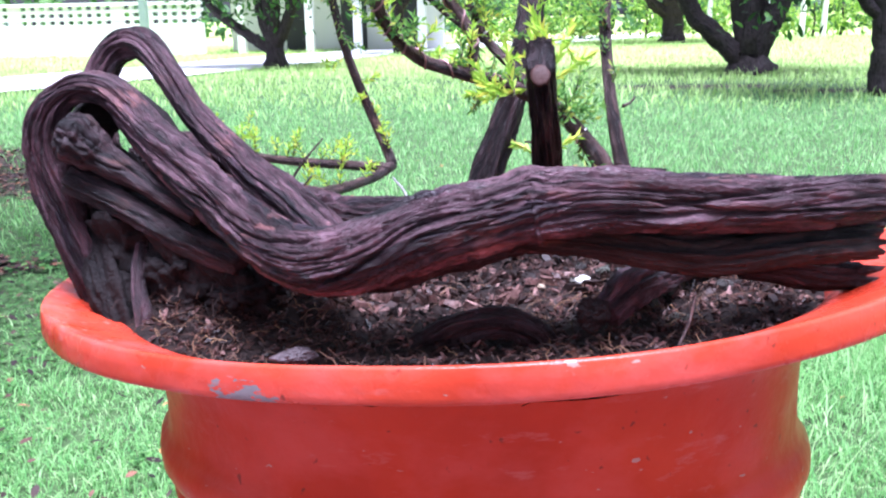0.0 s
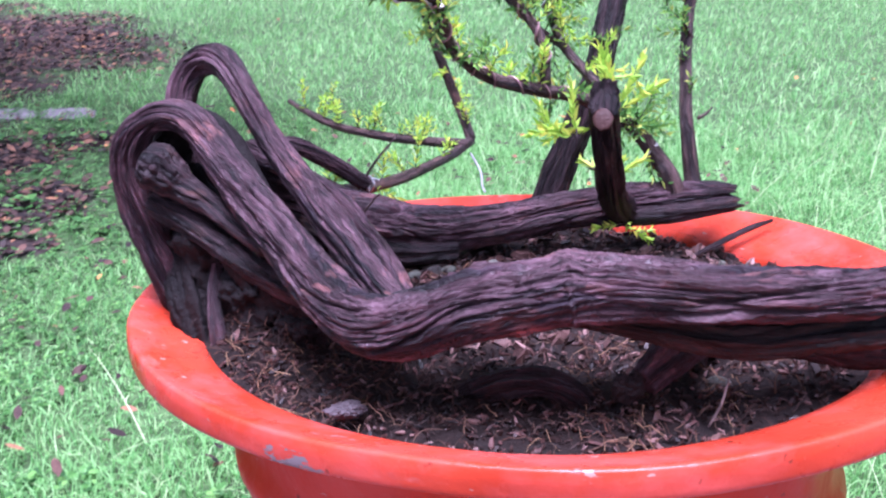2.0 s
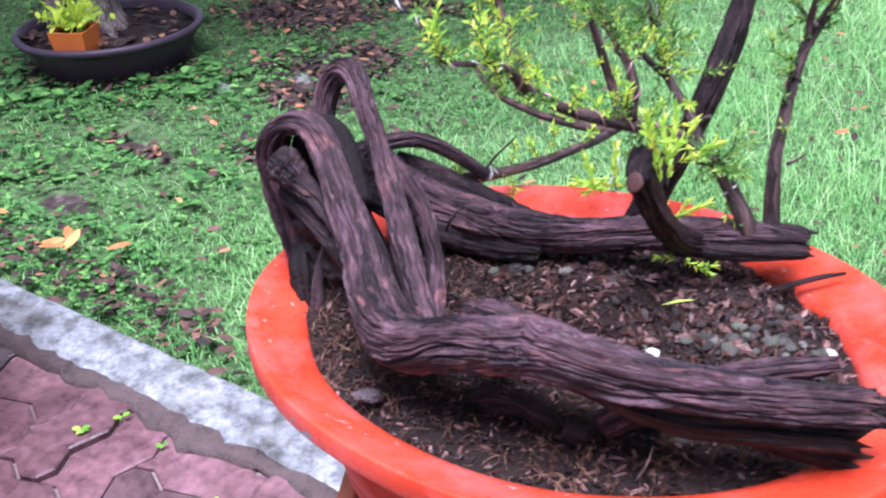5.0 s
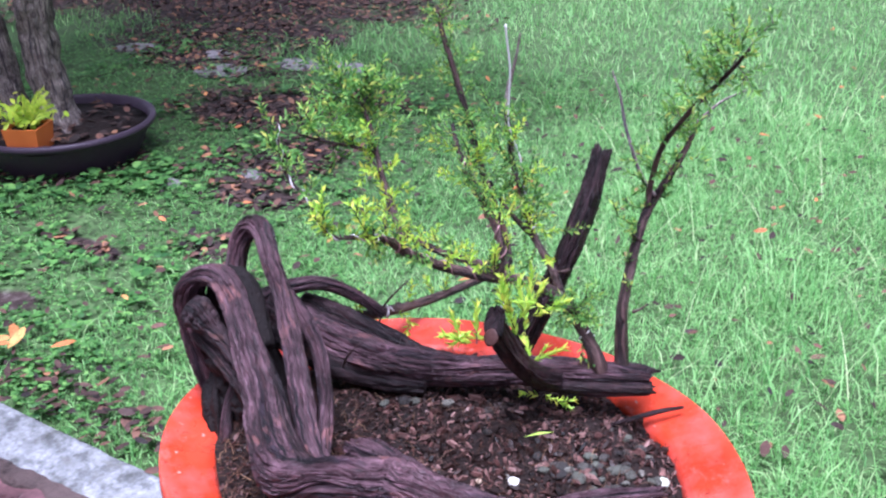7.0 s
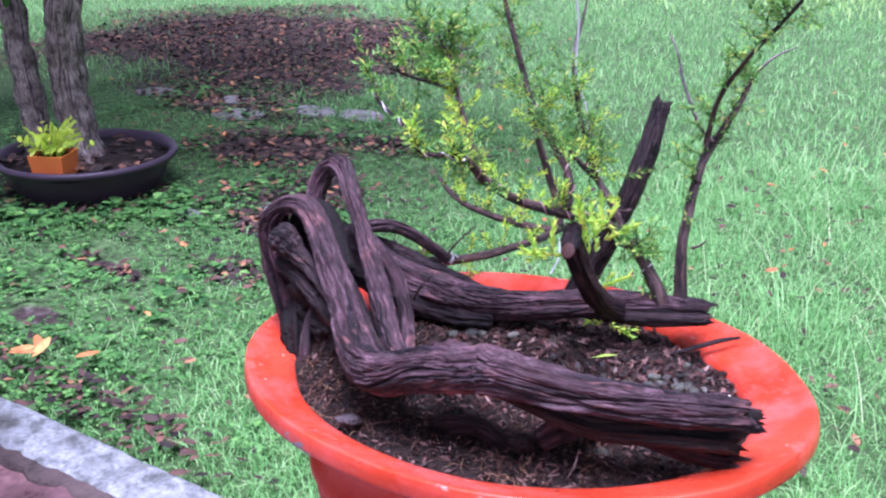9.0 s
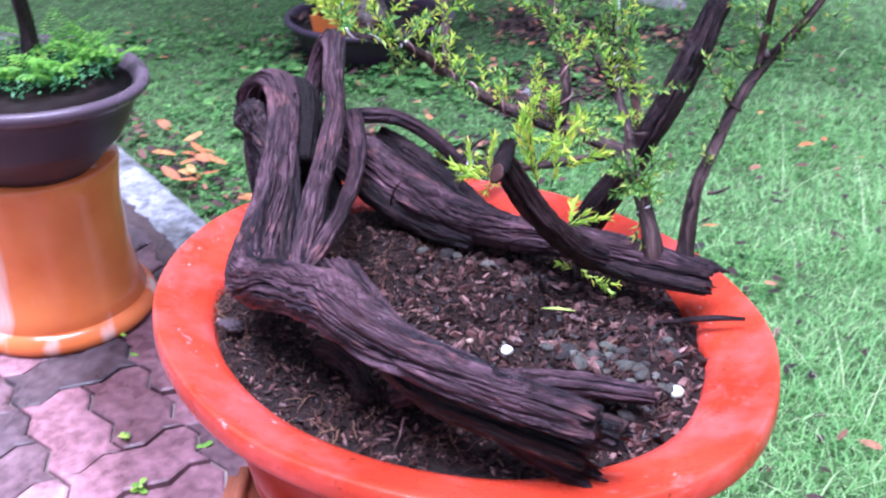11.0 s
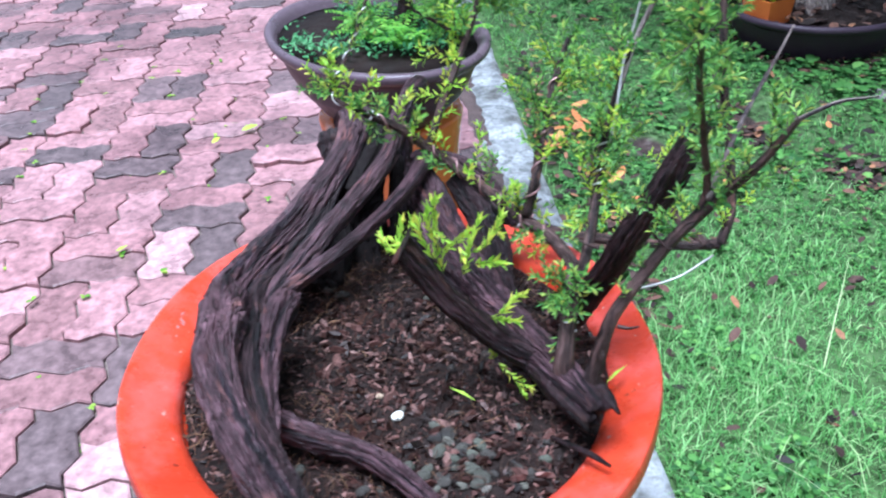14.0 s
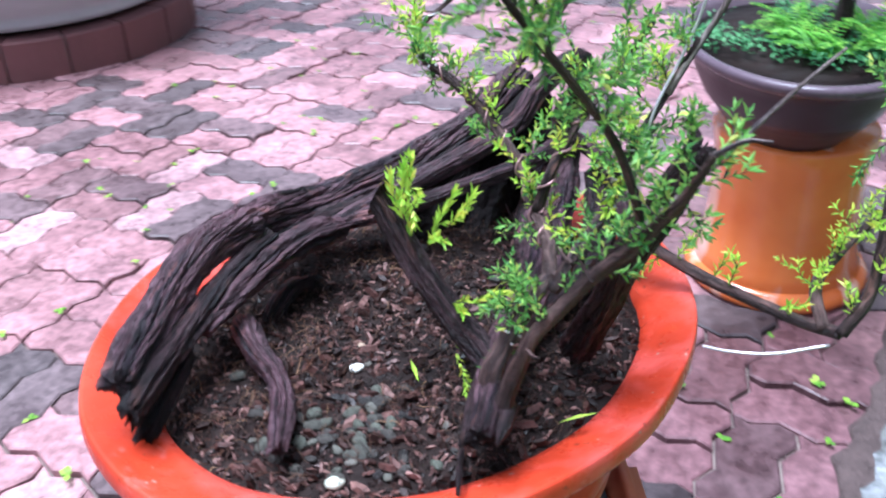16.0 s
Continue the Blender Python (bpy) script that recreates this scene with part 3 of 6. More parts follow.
def rand_dir(rng, up=0.0):
    while True:
        v = Vector((rng.uniform(-1, 1), rng.uniform(-1, 1), rng.uniform(-1, 1)))
        if 0.05 < v.length < 1:
            v.normalize()
            v.z += up
            return v.normalized()


# ---- ground, kerb, road, far wall ----
def bare_amount(x, y):
    m = max(1.25 - ((x - cx) / rx) ** 2 - ((y - cy) / ry) ** 2 for cx, cy, rx, ry in BARE)
    return m + 1.1 * noise.noise(Vector((x * 1.1, y * 1.1, 4.0)))


KERB_IN, KERB_OUT = 0.308, 0.432
verts, faces = [], []
xs = [-400, -120, -40] + [-16 + 0.8 * i for i in range(41)] + [40, 120, 400]
ys = [-400, -120, -40, -16, -6, 0.0, KERB_OUT - 0.05] + [0.6 + 0.6 * i for i in range(40)] + [40, 120, 600]
for y in ys:
    for x in xs:
        lift = 0.03 * noise.noise(Vector((x * 0.5, y * 0.5, 0))) if 1.0 < y < 30 and abs(x) < 20 else 0.0
        verts.append((x, y, -0.022 + lift * min(1.0, max(0.0, (y - 10.0) / 6))))
nx = len(xs)
for j in range(len(ys) - 1):
    for i in range(nx - 1):
        faces.append((j * nx + i, j * nx + i + 1, (j + 1) * nx + i + 1, (j + 1) * nx + i))
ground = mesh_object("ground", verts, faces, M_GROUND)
tagged(ground, "green lawn earth with bare brown leaf-littered patches", "ground", kind="structure")

# concrete kerb with broken, mortared inner edge
verts, faces = [], []
cols = 420
for i in range(cols + 1):
    x = -9.0 + 12.5 * i / cols
    wob = 0.036 * noise.noise(Vector((x * 4.0, 1.0, 0))) + 0.018 * noise.noise(Vector((x * 17.0, 5.0, 0)))
    out = 0.004 * noise.noise(Vector((x * 9.0, 9.0, 0)))
    rows = [(KERB_IN - 0.012 + wob, -0.030), (KERB_IN + wob, 0.004), (KERB_IN + 0.03 + wob * 0.5, 0.007), (KERB_IN + 0.07, 0.009),
            (KERB_OUT - 0.02, 0.010), (KERB_OUT - 0.004 + out, 0.006), (KERB_OUT + out, -0.004), (KERB_OUT + 0.002 + out, -0.06)]
    for y, z in rows:
        verts.append((x, y, z + (0.003 * noise.noise(Vector((x * 22, y * 22, 0))) if z > 0 else 0)))
for i in range(cols):
    for j in range(7):
        faces.append((i * 8 + j, (i + 1) * 8 + j, (i + 1) * 8 + j + 1, i * 8 + j + 1))
kerb = mesh_object("kerb", verts, faces, M_KERB)
tagged(kerb, "weathered grey concrete kerb between paving and lawn", "kerb", kind="structure")

# dark mortar smeared between kerb and pavers
verts, faces = [], []
for i in range(cols + 1):
    x = -9.0 + 12.5 * i / cols
    inner = 0.282 + 0.030 * noise.noise(Vector((x * 5.0, 3.0, 0))) + 0.022 * noise.noise(Vector((x * 19.0, 7.0, 0)))
    for y, z in ((inner - 0.004, -0.004), (inner, 0.0045), ((inner + KERB_IN) / 2, 0.0065), (KERB_IN + 0.02, 0.0045), (KERB_IN + 0.03, -0.01)):
        verts.append((x, y, z + 0.0025 * noise.noise(Vector((x * 40, y * 40, 1)))))
for i in range(cols):
    for j in range(4):
        faces.append((i * 5 + j, (i + 1) * 5 + j, (i + 1) * 5 + j + 1, i * 5 + j + 1))
mortar = mesh_object("mortar_joint", verts, faces, M_MORTAR)
tagged(mortar, "dark mossy mortar strip between kerb and pavers", "mortar", kind="structure")

bed = mesh_object("paving_bed", [(-9, -9, -0.013), (3.5, -9, -0.013), (3.5, KERB_IN, -0.013), (-9, KERB_IN, -0.013)], [(0, 1, 2, 3)], M_BED, smooth=False)
tagged(bed, "dark mossy sand joints under the pavers", "paving bed", kind="structure")

# pale road that bends away towards the far houses
lo = [(-60, 1.0), (-16, 7.2), (-7.0, 11.0), (-5.7, 14.2), (-4.5, 18.1), (-3.6, 21.6), (-2.6, 24.5), (6, 38)]
hi = [(-60, 5.0), (-18, 10.6), (-8.9, 14.2), (-7.9, 17.0), (-7.2, 19.8), (-6.2, 22.4), (-5.0, 25.0), (3, 40)]
verts = [(x, y, 0.012) for x, y in lo] + [(x, y, 0.012) for x, y in hi]
road = mesh_object("road", verts, [(i, i + 1, 9 + i, 8 + i) for i in range(7)], M_ROAD, smooth=False)
tagged(road, "pale concrete lane curving past the lawn", "road", kind="structure")


def far_wall():
    ob = thing("boundary_wall", (-15, 33.3, 0), "long whitewashed boundary wall with pierced block rows", "wall")
    box_mesh("wall_panel", (-40, 33.2, -0.05), (-10.6, 33.4, 1.02), M_WHITEWALL, ob)
    box_mesh("coping", (-40, 33.15, 1.80), (-10.6, 33.45, 1.92), M_WHITEWALL, ob)
    for r in range(3):
        box_mesh("block_course", (-40, 33.22, 1.02 + 0.26 * r), (-10.6, 33.38, 1.14 + 0.26 * r), M_WHITEWALL, ob)
        vs, fs = [], []
        x = -40.0
        while x < -10.8:
            k = len(vs)
            w = 0.14 if int(x * 10) % 20 else 0.4
            for dx in (0, w):
                for dy in (33.24, 33.36):
                    for dz in (1.14 + 0.26 * r, 1.28 + 0.26 * r):
                        vs.append((x + dx, dy, dz))
            fs += [(k, k + 1, k + 5, k + 4), (k + 2, k + 6, k + 7, k + 3), (k, k + 2, k + 3, k + 1), (k + 4, k + 5, k + 7, k + 6)]
            x += 0.36
        mesh_object("pierced_blocks", vs, fs, M_WHITEWALL, ob, smooth=False)


since = names_now()
far_wall()
post = box_mesh("fence_post", (-12.25, 31.4, -0.05), (-12.0, 31.65, 3.2), M_POST, bevel=0.02)
tagged(post, "grey-green post beside the boundary wall", "post")


def far_house():
    ob = thing("house", (-6.5, 36, 0), "white single-storey house with dark doorways behind the trees", "house")
    box_mesh("wall", (-10.4, 36.0, -0.05), (-2.0, 36.3, 3.0), M_WHITEWALL, ob)
    box_mesh("roof", (-10.8, 33.6, 3.0), (-1.6, 40, 3.2), M_ROOF, ob)
    for x in (-8.2, -6.0, -4.0):
        d = box_mesh("door", (x, 35.94, 0), (x + 1.0, 35.99, 2.1), M_DARKROOM, ob)
        box_mesh("door_frame", (x - 0.1, 35.90, 2.1), (x + 1.1, 35.97, 2.2), M_WHITEWALL, d)
    for x in (-9.6, -7.0, -5.2, -2.8):
        box_mesh("column", (x, 34.0, -0.05), (x + 0.3, 34.3, 3.0), M_WHITEWALL, ob, bevel=0.02)


far_house()
placed(since, Matrix.Translation((-0.75, 0.2, 0)) @ Matrix.Rotation(radians(1.0), 4, "Z") @ Matrix.Scale(0.72, 4))


# ---- garden trees in the distance ----
def crown_leaves(rng, centres, per, spread, size):
    lv = Leaves()
    for c in centres:
        for _ in range(per):
            p = Vector(c) + Vector((rng.gauss(0, spread), rng.gauss(0, spread), rng.gauss(0, spread * 0.7)))
            lv.oval(p, rand_dir(rng, -0.2), size * rng.uniform(0.7, 1.3), size * 0.45, Vector((rng.uniform(-1, 1), rng.uniform(-1, 1), 1)))
    return lv


def garden_tree(at, stems, seed, label, crown_size=0.16, per=60, spread=0.35, bark=M_BARK_FAR, group="", size=1.0):
    """stems: lists of points and radii from the base; each ends in a part of the crown."""
    rng = random.Random(seed)
    ob = thing("tree", at, label, "tree", group)
    x, y, z = at
    centres = []
    for i, (pts, rad) in enumerate(stems):
        pts, rad = [(x + a * size, y + b * size, z + c * size) for a, b, c in pts], [r * size for r in rad]
        limb("trunk" if i == 0 else "limb", pts, rad, bark, ob, 14, 0.06, 0.2, 2.5, seed=seed + i)
        e = Vector(pts[-1])
        centres.append(e)
        for _ in range(5):
            d = rand_dir(rng, 0.25)
            q = e + d * rng.uniform(0.5, 1.1) * size
            limb("branch", [e - d * 0.05, e + d * 0.3 * size + Vector((0, 0, 0.05)), q], [rad[-1] * 0.6, rad[-1] * 0.4, rad[-1] * 0.2], bark, ob, 6, 0.1, 0.1, seed=seed + i)
            centres.append(q)
            centres.append(q + rand_dir(rng) * 0.5 * size)
    crown_leaves(rng, centres, per, spread * size, crown_size * size).made("crown", M_CROWN, ob)
    return ob


garden_tree((-4.85, 16.7, -0.03), [
    ([(0, 0, 0), (0.0, 0, 0.3), (-0.05, 0, 0.6), (-0.1, 0, 2.4)], [0.24, 0.17, 0.13, 0.07]),
    ([(-0.05, 0, 0.35), (-0.7, 0.1, 0.75), (-1.3, 0.1, 1.3), (-1.8, 0.2, 2.6)], [0.12, 0.09, 0.07, 0.05]),
    ([(-0.02, 0, 0.4), (-0.25, 0.1, 1.0), (-0.5, 0.1, 2.6)], [0.11, 0.09, 0.06]),
    ([(0.02, 0, 0.4), (0.3, -0.1, 0.9), (0.85, 0, 2.5)], [0.12, 0.10, 0.07]),
    ([(0.02, 0, 0.4), (0.06, -0.1, 1.1), (0.25, 0, 2.8)], [0.12, 0.10, 0.07])], 11,
    "dark low-forking garden tree beside the lane", 0.12, 200, 0.42)
garden_tree((3.05, 13.6, -0.03), [
    ([(0, 0, 0), (-0.03, 0, 0.2), (-0.05, 0, 0.36), (-0.1, 0.1, 2.4)], [0.30, 0.20, 0.15, 0.07]),
    ([(-0.08, 0, 0.15), (-0.45, 0, 0.48), (-0.75, 0.05, 0.85), (-1.3, 0.1, 2.2)], [0.13, 0.11, 0.10, 0.07]),
    ([(-0.05, 0, 0.3), (-0.15, 0.05, 0.8), (-0.3, 0.1, 2.3)], [0.12, 0.10, 0.08]),
    ([(0.05, 0, 0.2), (0.2, -0.05, 0.6), (0.42, 0, 1.2), (0.6, 0, 2.4)], [0.13, 0.12, 0.10, 0.07]),
    ([(0.12, 0, 0.05), (0.10, 0.1, 0.45), (0.15, 0.1, 2.3)], [0.12, 0.08, 0.06])], 12,
    "old multi-stemmed fruit tree on the lawn", 0.10, 150, 0.34, size=1.26)
garden_tree((3.60, 9.8, -0.03), [
    ([(0, 0, 0), (-0.02, 0, 0.5), (-0.06, 0, 1.2), (-0.05, 0, 2.1)], [0.12, 0.10, 0.10, 0.08]),
    ([(-0.03, 0, 0.6), (-0.25, 0, 0.85), (-0.5, 0.1, 1.75)], [0.06, 0.05, 0.04])], 13,
    "dark trunked garden tree with drooping leaves", 0.09, 150, 0.3, size=1.28)
garden_tree((3.9, 28.0, -0.03), [
    ([(0, 0, 0), (0.0, 0, 0.6), (-0.1, 0, 3.0)], [0.3, 0.22, 0.2]),
    ([(0, 0, 0.6), (0.5, 0, 1.2), (0.9, 0, 3.0)], [0.16, 0.12, 0.09]),
    ([(0, 0, 0.6), (-0.6, 0, 1.1), (-1.2, 0, 2.9)], [0.16, 0.12, 0.09])], 14,
    "shady garden tree far across the lawn", 0.24, 140, 0.55, size=1.3)
garden_tree((-3.4, 22.6, -0.03), [
    ([(0, 0, 0), (0.02, 0, 0.8), (0.0, 0, 2.8)], [0.16, 0.13, 0.11]),
    ([(0.0, 0, 1.0), (0.4, 0, 1.6), (0.7, 0, 2.8)], [0.08, 0.06, 0.05])], 15,
    "slim brown garden tree near the lane", 0.2, 90, 0.45)
for i, (x, y) in enumerate([(7.0, 30.0), (8.2, 30.5), (9.0, 31.0), (9.6, 27.0), (5.6, 32.0)]):
    pole = limb("pale_trunk", [(x, y, -0.05), (x + 0.03, y, 1.4), (x, y, 3.0)], [0.10, 0.085, 0.08], M_WHITEWALL, None, 10, 0.2, 0.05, seed=i)
    tagged(pole, "slim whitewashed tree trunk at the far field edge", "tree trunk", "pale trunks")


def shrub_row():
    rng = random.Random(21)
    for i in range(16):
        x = -2.0 + 1.1 * i + rng.uniform(-0.3, 0.3)
        y = 32.0 + rng.uniform(-1.0, 2.0)
        ob = thing("shrub", (x, y, 0), "sunlit yellow-green shrub at the field edge", "shrub", "shrubs at the field edge")
        cs = [(x + rng.gauss(0, 0.4), y + rng.gauss(0, 0.3), rng.uniform(0.2, 1.4)) for _ in range(12)]
        limb("stem", [(x, y, -0.03), (x + 0.05, y, 0.5), (x, y, 1.1)], [0.05, 0.04, 0.02], M_BARK_FAR, ob, 6, 0.2, 0.1)
        crown_leaves(rng, cs, 40, 0.28, 0.17).made("foliage", M_SHRUB, ob)


shrub_row()


def far_woods():
    rng = random.Random(22)
    lv = Leaves()
    for i in range(5200):
        x = rng.uniform(-45, 45)
        y = rng.uniform(46, 56)
        z = rng.uniform(0, 1) ** 1.4 * (5.5 + 2.0 * noise.noise(Vector((x * 0.2, 0, 0))))
        lv.oval(Vector((x, y, z)), rand_dir(rng, -0.2), rng.uniform(0.4, 0.8), 0.35, Vector((rng.uniform(-1, 1), -1, 1)))
    ob = lv.made("far_woods", M_CROWN)
    tagged(ob, "green belt of trees closing the far side of the field", "woods", kind="stuff")


far_woods()


# ---- the oval pot, its stand and soil ----
POT_TURN, POT_LEAN = -0.117, (0.0035, -0.028)
AX, AY = 0.2677, 0.2164
PX, PY = -0.0033, -0.0046
# the pot leans a little on its stand
POT_PLACE = Matrix.Scale(0.875, 4) @ Vector((0.055, -0.01, 1)).rotation_difference(Vector((0, 0, 1))).to_matrix().to_4x4() @ Matrix.Translation((0, 0, 0.165))


def oval_at(f, a):
    u, v = AX * f * math.cos(a), AY * f * math.sin(a)
    c, s = math.cos(POT_TURN), math.sin(POT_TURN)
    return PX + c * u - s * v, PY + s * u + c * v


def oval_pot():
    ob = thing("flower_pot", (0, 0, 0.476), "oval brick-red painted cement bonsai pot with a wide flared rim", "pot")
    # body: foot, two swelling bands, waist
    prof = [(0.50, 0.478), (0.66, 0.476), (0.695, 0.479), (0.704, 0.485), (0.712, 0.494), (0.722, 0.503), (0.736, 0.512), (0.749, 0.519), (0.7585, 0.526), (0.761, 0.532), (0.7585, 0.5365), (0.7525, 0.5390), (0.7515, 0.5405),
            (0.758, 0.5430), (0.7715, 0.5465), (0.7800, 0.5520), (0.7810, 0.5585), (0.7765, 0.5645), (0.7640, 0.5690), (0.7555, 0.5725), (0.7500, 0.5800), (0.7490, 0.594), (0.7520, 0.608), (0.7600, 0.622), (0.776, 0.635), (0.812, 0.6455), (0.862, 0.6500)]
    body = lathe("body", prof, M_POT_SHADED, ob, 160, AX, AY, POT_TURN, (PX, PY, 0), "brick-red oval body with two swelling bands", 0.010, POT_LEAN, False)
    # the body stands level while the rim slopes
    for v in body.data.vertices:
        v.co.z -= 0.052 * v.co.x * min(1.0, max(0.0, (0.640 - v.co.z) / 0.045))
    rim = [(0.797, 0.636), (0.80, 0.645), (0.812, 0.653), (0.84, 0.6565), (0.90, 0.662), (0.95, 0.6665), (0.982, 0.6702), (0.991, 0.6703), (0.9955, 0.6690),
           (1.000, 0.6630), (1.002, 0.6575), (1.0015, 0.6555), (0.999, 0.6540), (0.992, 0.6532), (0.93, 0.6515), (0.86, 0.6485), (0.835, 0.640)]
    lathe("rim", rim, M_POT, ob, 128, AX, AY, POT_TURN, (PX, PY, 0), "wide red rim with rubbed and chipped lip", 0.014, POT_LEAN, False)


def slat_stand():
    cx, cy = -0.031, 0.005
    st = thing("plant_stand", (cx, cy, 0), "orange terracotta stand of upright slats under the oval pot", "plant stand")
    # solid dark core added for the shade seen through the gaps
    lathe("core", [(0.140, 0.0), (0.150, 0.004), (0.150, 0.545), (0.144, 0.551)], M_DARKROOM, st, 48, 1, 1, 0, (cx, cy, 0), "dark core standing in for the shade between the slats")
    for k in range(13):
        a = 2 * math.pi * (k + 0.42) / 13
        bm = bmesh.new()
        bmesh.ops.create_cube(bm, size=1)
        for v in bm.verts:
            v.co = Vector((v.co.x * 0.028, v.co.y * 0.072, v.co.z * 0.556))
        bmesh.ops.bevel(bm, geom=bm.edges[:], offset=0.010, segments=3, affect="EDGES")
        bmesh.ops.transform(bm, matrix=Matrix.Rotation(a, 4, "Z") @ Matrix.Translation((0.166, 0, 0.278)), verts=bm.verts)
        me = bpy.data.meshes.new("slat")
        bm.to_mesh(me)
        bm.free()
        me.polygons.foreach_set("use_smooth", [True] * len(me.polygons))
        me.materials.append(M_TERRACOTTA)
        slat = new("slat", me)
        slat.parent = st


slat_stand()
pot_since = names_now()
oval_pot()


def soil_height(x, y):
    c, s = math.cos(-POT_TURN), math.sin(-POT_TURN)
    x0, y0 = x - PX, y - PY
    u, v = (c * x0 - s * y0) / AX, (s * x0 + c * y0) / AY
    r = math.hypot(u, v)
    z = 0.648 + 0.004 * noise.noise(Vector((x * 16, y * 16, 0))) + 0.0055 * noise.noise(Vector((x * 48, y * 48, 3)))
    z += 0.020 * math.exp(-((x + 0.17) ** 2 + (y + 0.03) ** 2) / 0.004)
    z += 0.008 * math.exp(-((x + 0.10) ** 2 + (y + 0.02) ** 2) / 0.010)
    z += 0.006 * math.exp(-((x - 0.02) ** 2 + (y - 0.09) ** 2) / 0.006)
    if r > 0.72:
        z = max(0.641, z - 0.004 * (r - 0.72) / 0.08)
    return z


def pot_soil():
    verts, faces = [], []
    rings, n = 34, 128
    for i in range(rings):
        f = 0.815 * (i + 0.2) / (rings - 0.8)
        for j in range(n):
            x, y = oval_at(f * (1 + 0.012 * noise.noise(Vector((j * 0.4, f, 0)))), 2 * math.pi * j / n)
            verts.append((x, y, soil_height(x, y)))
    for i in range(rings - 1):
        for j in range(n):
            k = (j + 1) % n
            faces.append((i * n + j, i * n + k, (i + 1) * n + k, (i + 1) * n + j))
    faces.append(tuple(range(n)))
    ob = mesh_object("soil", verts, faces, M_SOIL)
    tagged(ob, "dark moist potting soil filling the red pot", "soil", kind="stuff")


pot_soil()


# ---- the bonsai: old twisted dead trunk and live branches ----
bonsai = thing("bonsai_tree", (0, 0, 0.65), "old twisted bonsai with furrowed dark deadwood and fine green shoots", "bonsai")

STRAP = [(-0.222, -0.042, 0.650), (-0.250, -0.034, 0.726), (-0.252, -0.033, 0.770), (-0.234, -0.028, 0.791), (-0.210, -0.027, 0.789), (-0.184, -0.040, 0.764),
         (-0.133, -0.081, 0.730), (-0.087, -0.122, 0.707), (-0.050, -0.140, 0.703), (-0.008, -0.138, 0.716), (0.032, -0.1345, 0.7245), (0.043, -0.133, 0.7268), (0.054, -0.133, 0.7272), (0.086, -0.133, 0.7260),
         (0.135, -0.120, 0.7180), (0.184, -0.100, 0.7135), (0.228, -0.078, 0.7110)]
limb("main_trunk", STRAP, [0.0125, 0.0115, 0.0105, 0.0092, 0.0096, 0.0117, 0.0146, 0.0160, 0.0170, 0.0175, 0.0168, 0.0186, 0.0166, 0.0155, 0.0135, 0.0125, 0.0112],
     M_WOOD, bonsai, 190, 0.0015, 0.20, 2.0, 3.0, 1, 0.006, 0.0, "purple-brown furrowed trunk folded into a sharp elbow", 6.0,
     [1.0, 1.25, 1.6, 1.7, 1.5, 1.1, 1.0, 1.0, 1.05, 1.1, 1.1, 1.1, 1.1, 1.1, 1.1, 1.1, 1.1])
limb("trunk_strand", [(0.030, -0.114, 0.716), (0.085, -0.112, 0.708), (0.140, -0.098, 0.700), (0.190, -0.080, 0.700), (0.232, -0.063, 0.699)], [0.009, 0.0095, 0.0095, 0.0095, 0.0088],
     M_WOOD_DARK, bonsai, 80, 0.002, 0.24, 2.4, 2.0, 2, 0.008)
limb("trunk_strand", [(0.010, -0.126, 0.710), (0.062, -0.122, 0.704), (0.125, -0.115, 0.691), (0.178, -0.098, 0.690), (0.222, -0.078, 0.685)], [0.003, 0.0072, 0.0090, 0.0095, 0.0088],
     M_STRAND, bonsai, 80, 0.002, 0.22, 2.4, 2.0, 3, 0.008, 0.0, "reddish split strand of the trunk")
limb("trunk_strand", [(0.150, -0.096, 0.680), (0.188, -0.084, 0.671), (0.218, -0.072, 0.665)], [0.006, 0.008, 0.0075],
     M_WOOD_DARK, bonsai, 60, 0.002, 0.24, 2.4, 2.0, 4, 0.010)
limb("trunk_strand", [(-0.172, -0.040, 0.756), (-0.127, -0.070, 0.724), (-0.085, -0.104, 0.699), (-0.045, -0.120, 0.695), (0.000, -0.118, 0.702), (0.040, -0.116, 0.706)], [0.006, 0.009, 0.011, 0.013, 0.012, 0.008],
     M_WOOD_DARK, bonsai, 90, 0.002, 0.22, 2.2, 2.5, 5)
limb("trunk_strand", [(-0.030, -0.088, 0.704), (-0.006, -0.094, 0.709), (0.018, -0.098, 0.709), (0.050, -0.102, 0.705), (0.092, -0.101, 0.699), (0.135, -0.094, 0.693)], [0.0095, 0.0132, 0.0118, 0.0122, 0.010, 0.006],
     M_WOOD, bonsai, 100, 0.002, 0.26, 2.2, 2.5, 23, 0.0, 0.0, "knotted inner strand grown onto the trunk")
limb("hoop", [(-0.224, 0.012, 0.690), (-0.242, 0.018, 0.752), (-0.246, 0.031, 0.790), (-0.232, 0.037, 0.813), (-0.210, 0.031, 0.816), (-0.189, 0.015, 0.796), (-0.170, 0.003, 0.769), (-0.139, -0.025, 0.747),
              (-0.101, -0.062, 0.723), (-0.066, -0.094, 0.702), (-0.034, -0.114, 0.693)], [0.012, 0.0110, 0.0105, 0.0104, 0.0102, 0.0096, 0.0092, 0.0096, 0.0102, 0.0098, 0.006],
     M_WOOD, bonsai, 110, 0.0019, 0.16, 2.0, 2.0, 6, 0.0, 0.0, "looped strand arching above the trunk", 6.0)
